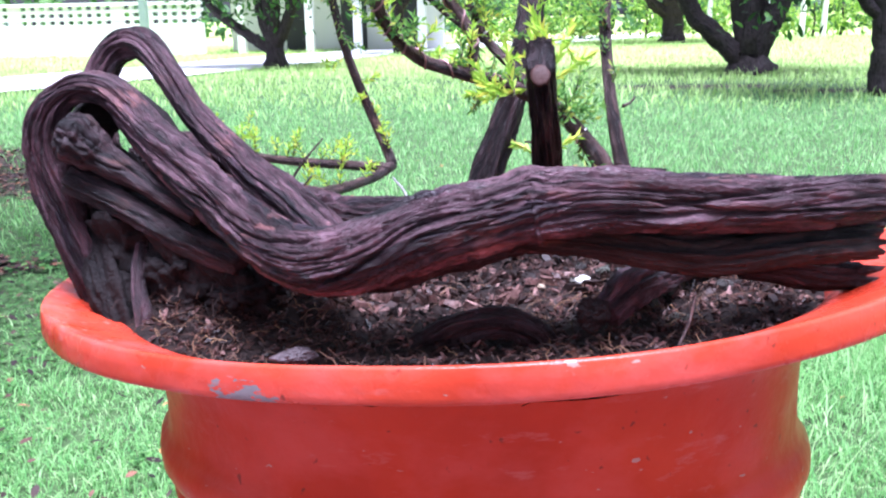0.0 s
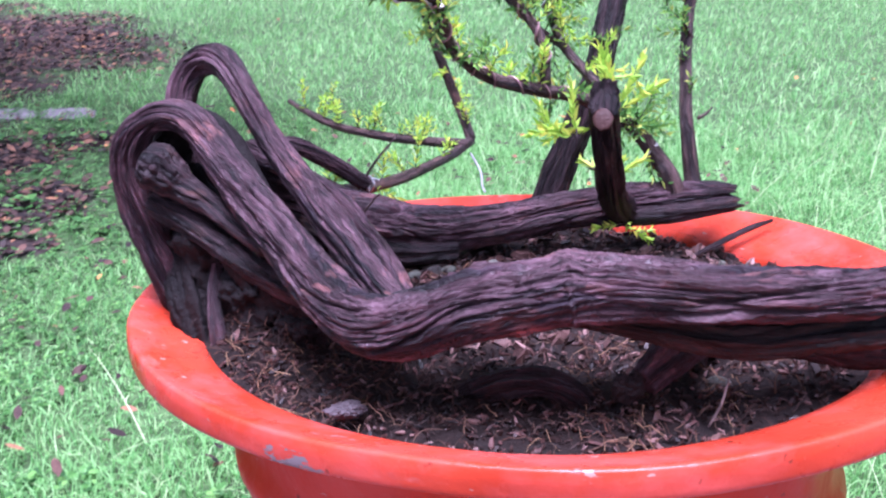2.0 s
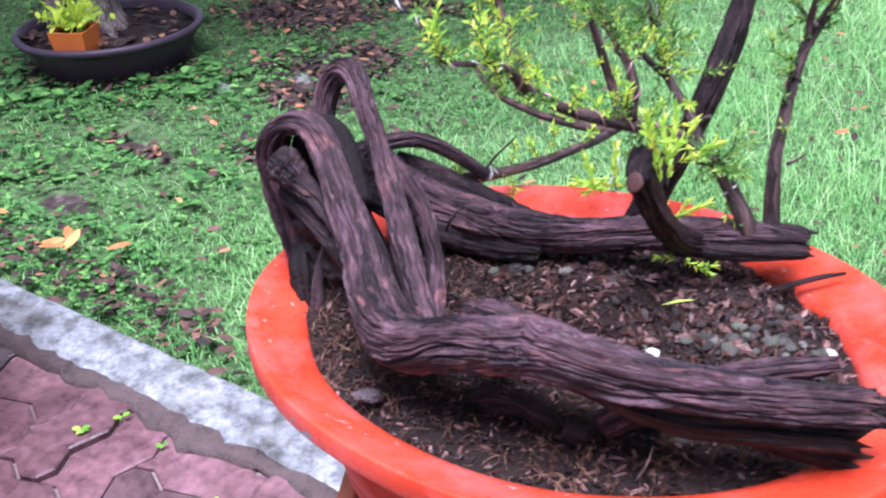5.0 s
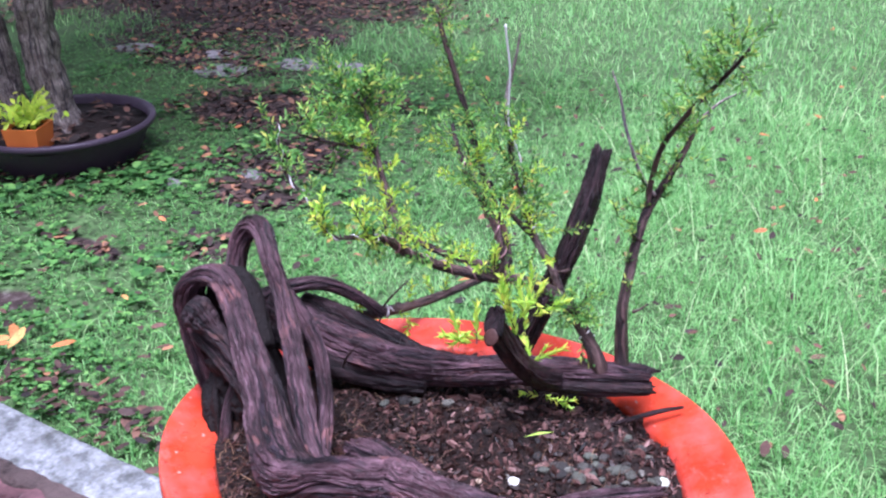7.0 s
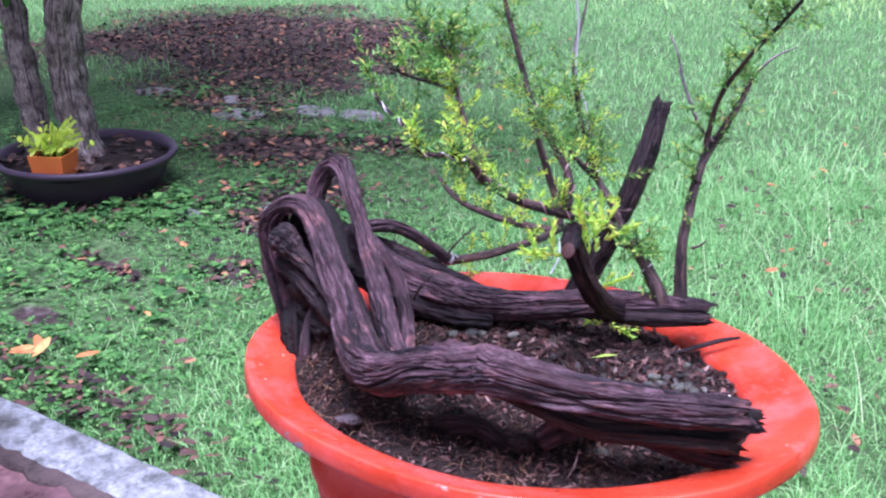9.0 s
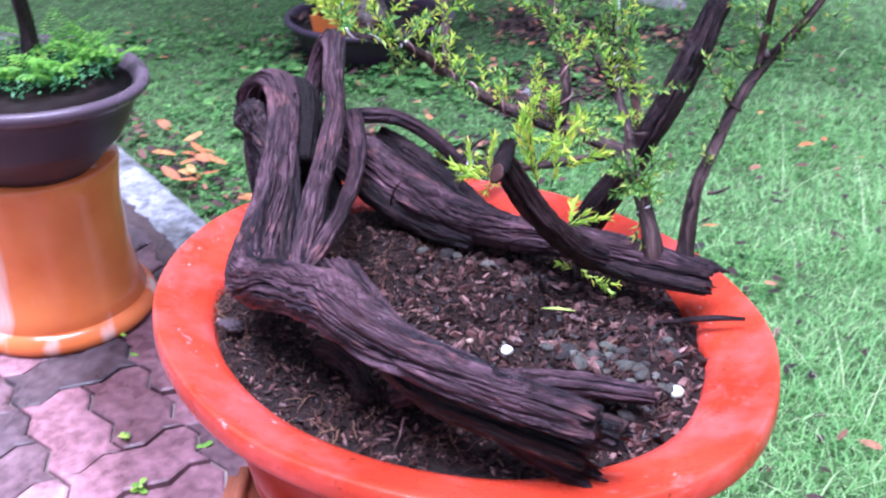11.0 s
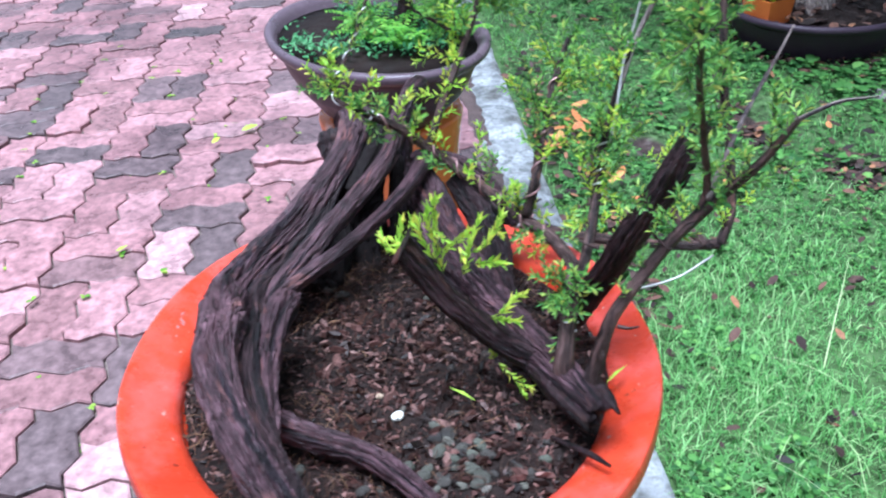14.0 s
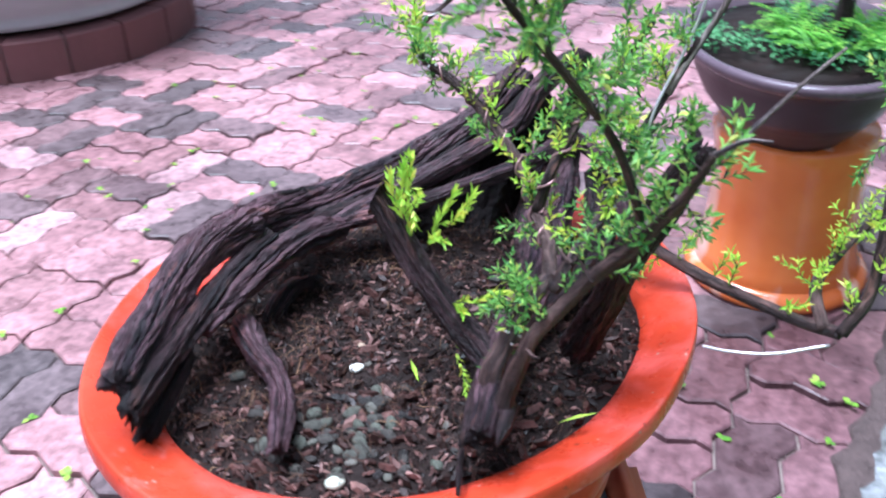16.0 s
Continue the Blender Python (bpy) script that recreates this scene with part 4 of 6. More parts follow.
limb("strut", [(-0.205, 0.040, 0.750), (-0.160, 0.018, 0.738), (-0.120, -0.012, 0.728), (-0.096, -0.037, 0.718), (-0.076, -0.062, 0.710), (-0.060, -0.086, 0.702), (-0.050, -0.102, 0.697)], [0.009, 0.0076, 0.0070, 0.0068, 0.0068, 0.0068, 0.006],
     M_WOOD, bonsai, 56, 0.002, 0.18, 2.0, 1.0, 7)
limb("looped_root", [(-0.226, 0.030, 0.740), (-0.208, 0.055, 0.747), (-0.187, 0.082, 0.743), (-0.166, 0.106, 0.722), (-0.144, 0.120, 0.700)], [0.009, 0.0078, 0.0072, 0.0068, 0.0064],
     M_WOOD, bonsai, 52, 0.002, 0.14, 2.0, 1.0, 8)
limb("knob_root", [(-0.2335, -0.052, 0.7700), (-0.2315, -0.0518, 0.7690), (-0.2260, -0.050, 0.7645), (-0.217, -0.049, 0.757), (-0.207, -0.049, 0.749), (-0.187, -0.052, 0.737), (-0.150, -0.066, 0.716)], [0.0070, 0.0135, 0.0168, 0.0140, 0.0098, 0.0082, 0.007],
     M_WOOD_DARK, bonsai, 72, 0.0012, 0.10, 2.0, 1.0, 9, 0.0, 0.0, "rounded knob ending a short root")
# added black piece: stands in for the shadow inside the trunk's fold
limb("hollow_lining", [(-0.246, -0.010, 0.735), (-0.236, -0.006, 0.768), (-0.216, -0.004, 0.778), (-0.194, -0.012, 0.766), (-0.165, -0.035, 0.735)], [0.012, 0.013, 0.012, 0.011, 0.010], M_ROT, bonsai, 40, 0.003, 0.2, seed=24, label="added black filler for the shade inside the folded trunk")
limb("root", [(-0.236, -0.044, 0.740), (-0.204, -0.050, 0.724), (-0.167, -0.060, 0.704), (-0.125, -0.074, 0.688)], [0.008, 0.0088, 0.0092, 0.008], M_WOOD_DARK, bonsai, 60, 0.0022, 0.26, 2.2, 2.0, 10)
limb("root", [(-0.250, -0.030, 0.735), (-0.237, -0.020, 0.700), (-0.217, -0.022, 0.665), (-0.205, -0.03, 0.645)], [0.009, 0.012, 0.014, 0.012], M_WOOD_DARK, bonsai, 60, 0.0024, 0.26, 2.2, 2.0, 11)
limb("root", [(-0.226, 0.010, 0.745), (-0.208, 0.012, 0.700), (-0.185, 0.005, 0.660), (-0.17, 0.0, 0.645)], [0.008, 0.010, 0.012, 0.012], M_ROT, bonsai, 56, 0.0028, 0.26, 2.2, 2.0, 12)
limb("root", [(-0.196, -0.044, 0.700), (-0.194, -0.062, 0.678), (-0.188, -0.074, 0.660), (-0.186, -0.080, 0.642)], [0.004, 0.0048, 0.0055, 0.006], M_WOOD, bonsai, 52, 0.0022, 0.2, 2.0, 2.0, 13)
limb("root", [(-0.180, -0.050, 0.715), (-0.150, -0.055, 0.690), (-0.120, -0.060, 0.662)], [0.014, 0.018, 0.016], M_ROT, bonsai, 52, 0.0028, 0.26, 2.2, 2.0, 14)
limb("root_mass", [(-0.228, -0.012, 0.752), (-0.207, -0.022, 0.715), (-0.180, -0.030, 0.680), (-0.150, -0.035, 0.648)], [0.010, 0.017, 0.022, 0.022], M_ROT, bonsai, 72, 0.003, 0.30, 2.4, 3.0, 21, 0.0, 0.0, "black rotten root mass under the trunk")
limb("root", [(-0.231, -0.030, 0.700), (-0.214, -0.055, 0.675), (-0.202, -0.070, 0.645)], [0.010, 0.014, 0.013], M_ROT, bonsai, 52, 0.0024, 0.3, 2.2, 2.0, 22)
limb("back_log", [(-0.220, 0.030, 0.732), (-0.168, 0.045, 0.706), (-0.121, 0.056, 0.688), (-0.085, 0.072, 0.680), (-0.025, 0.086, 0.683), (0.037, 0.100, 0.690), (0.090, 0.118, 0.692), (0.135, 0.131, 0.692)],
     [0.014, 0.021, 0.021, 0.0175, 0.0150, 0.0140, 0.0125, 0.0090], M_WOOD, bonsai, 150, 0.0018, 0.20, 2.0, 3.0, 15, 0.006, 0.0, "heavy grey-brown log lying across the back of the pot", 6.0)
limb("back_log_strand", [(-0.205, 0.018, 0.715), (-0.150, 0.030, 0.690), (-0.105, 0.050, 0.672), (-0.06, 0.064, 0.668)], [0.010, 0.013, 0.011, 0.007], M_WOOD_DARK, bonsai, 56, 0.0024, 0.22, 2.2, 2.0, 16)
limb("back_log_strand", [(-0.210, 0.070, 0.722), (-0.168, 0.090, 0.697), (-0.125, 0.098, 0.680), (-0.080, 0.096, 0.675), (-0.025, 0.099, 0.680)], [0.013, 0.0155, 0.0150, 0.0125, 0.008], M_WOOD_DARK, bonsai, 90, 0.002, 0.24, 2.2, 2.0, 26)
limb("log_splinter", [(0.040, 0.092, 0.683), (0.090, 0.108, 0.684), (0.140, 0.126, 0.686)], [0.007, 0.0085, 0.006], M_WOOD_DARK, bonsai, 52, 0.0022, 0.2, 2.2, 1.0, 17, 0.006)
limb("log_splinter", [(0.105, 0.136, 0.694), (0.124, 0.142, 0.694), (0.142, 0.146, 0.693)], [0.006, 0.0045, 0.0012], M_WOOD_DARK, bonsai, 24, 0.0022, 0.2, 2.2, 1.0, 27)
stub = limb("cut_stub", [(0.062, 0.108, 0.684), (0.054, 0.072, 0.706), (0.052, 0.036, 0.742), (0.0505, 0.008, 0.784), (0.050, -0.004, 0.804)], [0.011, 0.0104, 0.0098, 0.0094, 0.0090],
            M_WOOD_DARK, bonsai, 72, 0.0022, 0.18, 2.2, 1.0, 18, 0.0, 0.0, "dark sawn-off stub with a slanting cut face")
CUT_AT, CUT_WAY = Vector((0.0503, 0.0010, 0.7800)), Vector((-0.05, -0.88, 0.47)).normalized()
for v in stub.data.vertices:
    d = (v.co - CUT_AT).dot(CUT_WAY)
    if d > 0:
        v.co -= CUT_WAY * d
face = lathe("cut_face", [(0.0, 0.0012), (0.0046, 0.0010), (0.0060, 0.0006), (0.0064, -0.0006)], M_CUT, stub, 28, 1, 1.16, 0, (0, 0, 0), "reddish-brown sawn face", 0.10)
face.data.transform(Matrix.Translation(CUT_AT) @ CUT_WAY.to_track_quat("Z", "Y").to_matrix().to_4x4())
limb("thick_stub", [(-0.006, 0.136, 0.674), (0.018, 0.163, 0.730), (0.034, 0.178, 0.772), (0.044, 0.198, 0.815), (0.052, 0.221, 0.868)], [0.0125, 0.0115, 0.011, 0.0112, 0.0085],
     M_WOOD_DARK, bonsai, 72, 0.0022, 0.22, 2.4, 2.0, 19, 0.006, 0.0, "dark cracked stub of a removed branch")
limb("split_branch", [(0.078, -0.110, 0.662), (0.092, -0.094, 0.670), (0.111, -0.067, 0.669), (0.126, -0.038, 0.667), (0.150, -0.013, 0.667), (0.187, 0.013, 0.668)], [0.0085, 0.0105, 0.0095, 0.0088, 0.0085, 0.0065],
     M_WOOD, bonsai, 72, 0.002, 0.22, 2.2, 2.0, 20, 0.008)

# rotten crumbling wood and humus clinging under the trunk
def lump(name, centre, size, seed, mat, parent, label="", turn=0.0):
    bm = bmesh.new()
    bmesh.ops.create_icosphere(bm, subdivisions=5, radius=1)
    rot = Matrix.Rotation(turn, 3, "Z")
    for v in bm.verts:
        p = v.co.copy()
        k = 0.34 * noise.noise(p * 1.7 + Vector((seed, 0, 0))) + 0.24 * noise.noise(p * 4.5 + Vector((0, seed, 0))) + 0.13 * noise.noise(p * 11 + Vector((0, 0, seed))) - 0.10 * max(0.0, 1 - abs(noise.noise(p * 3.1 + Vector((seed, seed, 0)))) / 0.12)
        p *= 1 + k
        v.co = Vector(centre) + rot @ Vector((p.x * size[0], p.y * size[1], p.z * size[2]))
    vs, fs = [v.co.copy() for v in bm.verts], [tuple(v.index for v in f.verts) for f in bm.faces]
    bm.free()
    return mesh_object(name, vs, fs, mat, parent, None, True, label)


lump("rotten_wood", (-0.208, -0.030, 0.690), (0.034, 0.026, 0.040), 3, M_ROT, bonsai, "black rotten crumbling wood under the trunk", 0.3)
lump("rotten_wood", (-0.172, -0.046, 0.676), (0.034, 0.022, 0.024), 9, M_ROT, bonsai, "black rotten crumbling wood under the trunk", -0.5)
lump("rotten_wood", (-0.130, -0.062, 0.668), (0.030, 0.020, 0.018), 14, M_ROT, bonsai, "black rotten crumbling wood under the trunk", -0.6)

# live branches
BR = {
    "live_trunk": ([(0.094, 0.118, 0.692), (0.092, 0.117, 0.706), (0.081, 0.122, 0.724), (0.063, 0.128, 0.746), (0.046, 0.133, 0.757)], [0.010, 0.0075, 0.0062, 0.0058, 0.0056]),
    "wired_branch": ([(0.046, 0.133, 0.757), (0.022, 0.120, 0.770), (-0.004, 0.097, 0.780), (-0.029, 0.078, 0.791), (-0.043, 0.056, 0.806), (-0.050, 0.033, 0.823), (-0.048, 0.010, 0.842), (-0.046, -0.016, 0.856)], [0.0052, 0.0048, 0.0046, 0.0044, 0.0042, 0.0040, 0.0036, 0.0028]),
    "branch_tip": ([(-0.046, -0.016, 0.856), (-0.066, -0.036, 0.861), (-0.074, -0.040, 0.868), (-0.097, -0.027, 0.886), (-0.125, -0.018, 0.898), (-0.136, -0.010, 0.918), (-0.148, 0.004, 0.936)], [0.0022, 0.0018, 0.0017, 0.0016, 0.0015, 0.0013, 0.001]),
    "upright_shoot": ([(0.004, 0.104, 0.782), (0.000, 0.112, 0.812), (-0.024, 0.122, 0.845), (-0.050, 0.136, 0.875), (-0.066, 0.150, 0.902)], [0.0040, 0.0036, 0.0034, 0.0028, 0.0018]),
    "wired_shoot": ([(0.050, 0.138, 0.750), (0.036, 0.146, 0.773), (0.012, 0.157, 0.800), (-0.004, 0.164, 0.836), (-0.022, 0.178, 0.872), (-0.030, 0.190, 0.905)], [0.0046, 0.0040, 0.0036, 0.0032, 0.0022, 0.0014]),
    "side_shoot": ([(0.012, 0.157, 0.800), (-0.018, 0.160, 0.822), (-0.040, 0.170, 0.842)], [0.0028, 0.0022, 0.0014]),
    "inner_shoot": ([(-0.050, 0.033, 0.823), (-0.066, 0.046, 0.850), (-0.088, 0.062, 0.878), (-0.106, 0.078, 0.908), (-0.130, 0.090, 0.946)], [0.0030, 0.0030, 0.0028, 0.0022, 0.0014]),
    "inner_side_shoot": ([(-0.097, 0.071, 0.893), (-0.112, 0.052, 0.904), (-0.128, 0.030, 0.914), (-0.140, 0.014, 0.924)], [0.0020, 0.0016, 0.0012, 0.0008]),
    "right_branch": ([(0.109, 0.134, 0.690), (0.108, 0.137, 0.708), (0.103, 0.147, 0.745), (0.102, 0.163, 0.772), (0.102, 0.183, 0.800), (0.104, 0.202, 0.822), (0.115, 0.218, 0.846), (0.126, 0.234, 0.872), (0.135, 0.247, 0.900)], [0.0085, 0.0060, 0.0050, 0.0047, 0.0044, 0.0042, 0.0034, 0.0028, 0.0018]),
    "right_shoot": ([(0.104, 0.203, 0.824), (0.105, 0.206, 0.846), (0.117, 0.196, 0.884), (0.145, 0.180, 0.925), (0.180, 0.165, 0.965), (0.195, 0.158, 0.985)], [0.0032, 0.0028, 0.0024, 0.0021, 0.0017, 0.0012]),
    "low_branch": ([(-0.215, 0.086, 0.706), (-0.169, 0.109, 0.696), (-0.137, 0.191, 0.684), (-0.113, 0.261, 0.682), (-0.095, 0.303, 0.689)], [0.0080, 0.0062, 0.0050, 0.0045, 0.0045]),
    "rear_shoot": ([(-0.095, 0.303, 0.689), (-0.107, 0.315, 0.721), (-0.128, 0.313, 0.784), (-0.142, 0.305, 0.856), (-0.167, 0.309, 0.936), (-0.177, 0.311, 0.971)], [0.0050, 0.0045, 0.0042, 0.0038, 0.0030, 0.0022]),
    "left_branch": ([(-0.096, 0.291, 0.688), (-0.139, 0.276, 0.696), (-0.188, 0.281, 0.701), (-0.243, 0.299, 0.711), (-0.294, 0.341, 0.722)], [0.0046, 0.0045, 0.0042, 0.0038, 0.0024]),
}
branch = {}
for k, (name, (pts, rad)) in enumerate(BR.items()):
    branch[name] = limb(name, pts, rad, M_TWIG, bonsai, 14, 0.0035, 0.16, 2.0, 2.0, 30 + k, 0.0, 0.0012)
limb("dead_twig", [(0.108, 0.206, 0.838), (0.093, 0.218, 0.848), (0.066, 0.246, 0.886), (0.038, 0.282, 0.930)], [0.0020, 0.0018, 0.0016, 0.0009], M_DEAD, bonsai, 10, 0.004, 0.12, seed=50, wobble=0.003, label="bleached bare twig")
limb("dead_twig", [(-0.020, 0.180, 0.870), (-0.035, 0.20, 0.92), (-0.03, 0.22, 0.975)], [0.0024, 0.0020, 0.0010], M_DEAD, bonsai, 10, 0.004, 0.12, seed=51, wobble=0.003)
limb("bare_twig", [(0.134, 0.246, 0.898), (0.147, 0.262, 0.912), (0.166, 0.276, 0.922)], [0.0016, 0.0012, 0.0006], M_DEAD, bonsai, 8, 0.004, 0.1, seed=54, wobble=0.002, label="thin bleached end of the branch")
limb("bare_twig", [(-0.15, 0.118, 0.697), (-0.138, 0.125, 0.716), (-0.122, 0.140, 0.735)], [0.0016, 0.0012, 0.0007], M_TWIG, bonsai, 8, 0.004, 0.1, seed=52, wobble=0.002)
limb("bare_twig", [(-0.130, 0.030, 0.688), (-0.118, 0.026, 0.706), (-0.104, 0.028, 0.722)], [0.0012, 0.001, 0.0006], M_TWIG, bonsai, 8, 0.004, 0.1, seed=53, wobble=0.002)
for k, (x, y, z) in enumerate([(0.053, 0.050, 0.735), (0.050, 0.150, 0.775), (0.030, 0.170, 0.765), (0.112, 0.150, 0.745), (0.107, 0.185, 0.80), (0.06, 0.128, 0.745)]):
    d = rand_dir(random.Random(k + 3), 0.2) * 0.016
    limb("twig_spur", [(x, y, z), (x + d.x * 0.5, y + d.y * 0.5, z + d.z * 0.5), (x + d.x, y + d.y, z + d.z + 0.003)], [0.0016, 0.0012, 0.0007], M_TWIG, bonsai, 8, 0.004, 0.1, seed=60 + k)


# training wire
def coil(points, radii, turns, r_wire, gap, mat, label=""):
    pts, rad, length = sampled(points, radii, 0.0015)
    tan, sides = frames_along(pts)
    out = []
    for i, p in enumerate(pts):
        a = 2 * math.pi * turns * length[i] / length[-1]
        out.append(p + (sides[i][0] * math.cos(a) + sides[i][1] * math.sin(a)) * (rad[i] * 1.0 + gap))
    return limb("wire", out, r_wire, mat, bonsai, 7, 0.0015, 0.0, label=label)


p, r = BR["wired_branch"]
coil(p[1:], r[1:], 8, 0.0008, 0.0006, M_WIRE_PINK, "thin pinkish training wire wound round the branch")
p, r = BR["branch_tip"]
coil(p, r, 7, 0.0008, 0.0003, M_WIRE, "white aluminium training wire")
p, r = BR["wired_shoot"]
coil([p[2], p[3]], [r[2], r[3]], 4, 0.0008, 0.0006, M_WIRE)
limb("wire", [(-0.004, 0.170, 0.836), (-0.012, 0.176, 0.868), (-0.026, 0.186, 0.90), (-0.028, 0.195, 0.945), (-0.034, 0.20, 0.985)], 0.0010, M_WIRE, bonsai, 7, 0.004, 0.0, wobble=0.004)
p, r = BR["upright_shoot"]
coil(p[:4], r[:4], 5, 0.0009, 0.0006, M_WIRE_PINK)
p, r = BR["live_trunk"]
coil([p[2], tuple((Vector(p[2]) + (Vector(p[3]) - Vector(p[2])) * 0.25))], [0.0066, 0.0064], 1.1, 0.0009, 0.0004, M_WIRE)
coil([(-0.150, 0.118, 0.703), (-0.140, 0.128, 0.698)], [0.0062, 0.006], 3, 0.0009, 0.0006, M_WIRE)
coil([(-0.046, -0.014, 0.855), (-0.048, -0.006, 0.852)], [0.0034, 0.0036], 3, 0.0010, 0.0008, M_WIRE)
limb("wire", [(-0.148, 0.122, 0.697), (-0.152, 0.118, 0.684), (-0.156, 0.116, 0.672)], 0.0009, M_WIRE, bonsai, 6, 0.004, 0.0)
limb("wire", [(-0.095, 0.298, 0.678), (-0.080, 0.265, 0.668), (-0.072, 0.235, 0.664), (-0.066, 0.214, 0.666)], 0.0011, M_WIRE, bonsai, 7, 0.004, 0.0, wobble=0.002, label="white anchor wire tied from the branch to the rim")


# foliage: short shoots set with narrow leaves
def shoot(lv, twigs, rng, base, way, length, leaf, gap, bend=0.25, spread=0.75):
    way = way.normalized()
    pts = [base]
    d = way
    steps = max(2, int(length / gap))
    for i in range(steps):
        d = (d + Vector((rng.gauss(0, 0.09), rng.gauss(0, 0.09), rng.gauss(0, 0.05) + bend * 0.06))).normalized()
        pts.append(pts[-1] + d * gap)
    a0 = rng.uniform(0, 6.28)
    for i, q in enumerate(pts[1:]):
        t = (pts[i + 1] - pts[i]).normalized()
        s = t.orthogonal().normalized()
        b = t.cross(s)
        for k in (0, 1):
            ang = a0 + i * 1.5708 + k * math.pi + rng.uniform(-0.3, 0.3)
            out = s * math.cos(ang) + b * math.sin(ang)
            lv.blade(q, (out * spread + t * rng.uniform(0.6, 1.0)), leaf * rng.uniform(0.6, 1.2), leaf * 0.34, t, 0.1)
    lv.blade(pts[-1], d, leaf, leaf * 0.24, Vector((0.2, 0.3, 1)), 0.05)
    if twigs is not None:
        k = len(twigs[0])
        for i, q in enumerate(pts):
            w = 0.0007 * (1 - 0.7 * i / len(pts))
            for ang in (0.0, 2.1, 4.2):
                twigs[0].append(q + Vector((math.cos(ang) * w, math.sin(ang) * w, 0)))
            if i:
                o = k + 3 * (i - 1)
                for m in range(3):
                    twigs[1].append((o + m, o + (m + 1) % 3, o + 3 + (m + 1) % 3, o + 3 + m))
    return pts


def leafy(lv, tw, mat, parent, label=""):
    """Leaves and their fine twigs as one part."""
    k, m = len(lv.v), len(lv.f)
    ob = mesh_object("foliage", lv.v + tw[0], lv.f + [tuple(k + i for i in f) for f in tw[1]], mat, parent, None, False, label)
    ob.data.materials.append(M_TWIG)
    ob.data.polygons.foreach_set("material_index", [0] * m + [1] * len(tw[1]))
    return tagged(ob, kind="stuff")


def foliage_on(name, a, b, count, length, leaf, up, seed, mat=M_LEAF, sub=2, bias=(0, 0, 0)):
    """Leafy shoots along part a..b (0 to 1) of a branch."""
    rng = random.Random(seed)
    pts, rad, ln = sampled(*BR[name], 0.002)
    lv, tw = Leaves(), ([], [])
    count = int(count * 1.3)
    for i in range(count):
        t = a + (b - a) * (i + rng.random()) / count
        base = pts[min(len(pts) - 1, int(t * (len(pts) - 1)))]
        d = rand_dir(rng, up) + Vector(bias)
        L = length * rng.uniform(0.5, 1.3)
        way = shoot(lv, tw, rng, base, d, L, leaf * 0.96, 0.0040)
        for _ in range(sub):
            q = way[rng.randrange(len(way) // 3, len(way))]
            shoot(lv, tw, rng, q, (d.normalized() + rand_dir(rng, 0.3) * 0.9), L * rng.uniform(0.3, 0.6), leaf * 0.90, 0.0038)
    leafy(lv, tw, mat, branch[name])


foliage_on("wired_branch", 0.10, 0.98, 11, 0.026, 0.0080, 0.8, 101)
foliage_on("wired_branch", 0.15, 0.95, 9, 0.034, 0.0090, 1.1, 117, M_LEAF_NEW, sub=1)
foliage_on("branch_tip", 0.80, 1.0, 6, 0.018, 0.009, 0.3, 102)
foliage_on("branch_tip", 0.0, 0.32, 6, 0.030, 0.0096, 0.25, 122, M_LEAF_NEW, sub=1)
foliage_on("branch_tip", 0.0, 0.30, 5, 0.026, 0.0092, 0.2, 124, sub=1)
foliage_on("wired_branch", 0.86, 1.0, 5, 0.022, 0.0085, -0.2, 123)
foliage_on("branch_tip", 0.4, 0.8, 4, 0.018, 0.0075, 0.6, 103)
foliage_on("inner_shoot", 0.72, 1.0, 22, 0.040, 0.0088, 0.25, 104, sub=3)
foliage_on("inner_side_shoot", 0.1, 1.0, 14, 0.026, 0.0085, 0.3, 118)
foliage_on("inner_shoot", 0.1, 0.72, 10, 0.030, 0.0085, 0.7, 105, M_LEAF_NEW, sub=1)
foliage_on("upright_shoot", 0.3, 1.0, 13, 0.036, 0.0082, 0.6, 106)
foliage_on("upright_shoot", 0.15, 0.9, 6, 0.034, 0.0085, 0.8, 119, M_LEAF_NEW, sub=1)
foliage_on("wired_shoot", 0.3, 1.0, 14, 0.038, 0.0082, 0.5, 107)
foliage_on("wired_shoot", 0.2, 0.9, 6, 0.034, 0.0085, 0.6, 120, M_LEAF_NEW, sub=1)
foliage_on("side_shoot", 0.2, 1.0, 7, 0.030, 0.0082, 0.7, 108)
foliage_on("live_trunk", 0.55, 1.0, 11, 0.030, 0.0085, 0.3, 109, bias=(0.3, -0.5, 0))
foliage_on("right_shoot", 0.15, 0.7, 11, 0.024, 0.0085, 0.7, 110)
foliage_on("right_shoot", 0.7, 1.0, 14, 0.030, 0.0090, 0.6, 121)
foliage_on("right_branch", 0.50, 1.0, 15, 0.030, 0.0085, 0.8, 111)
foliage_on("right_branch", 0.25, 0.5, 3, 0.012, 0.007, 0.5, 112)
foliage_on("rear_shoot", 0.05, 0.4, 5, 0.022, 0.009, 0.6, 113, M_LEAF_NEW)
foliage_on("rear_shoot", 0.5, 1.0, 18, 0.034, 0.0085, 0.5, 114)
foliage_on("left_branch", 0.15, 0.85, 11, 0.026, 0.008, 1.3, 115, M_LEAF_NEW, sub=1)
foliage_on("low_branch", 0.1, 0.8, 6, 0.026, 0.010, 0.9, 116, M_LEAF_NEW, sub=1)


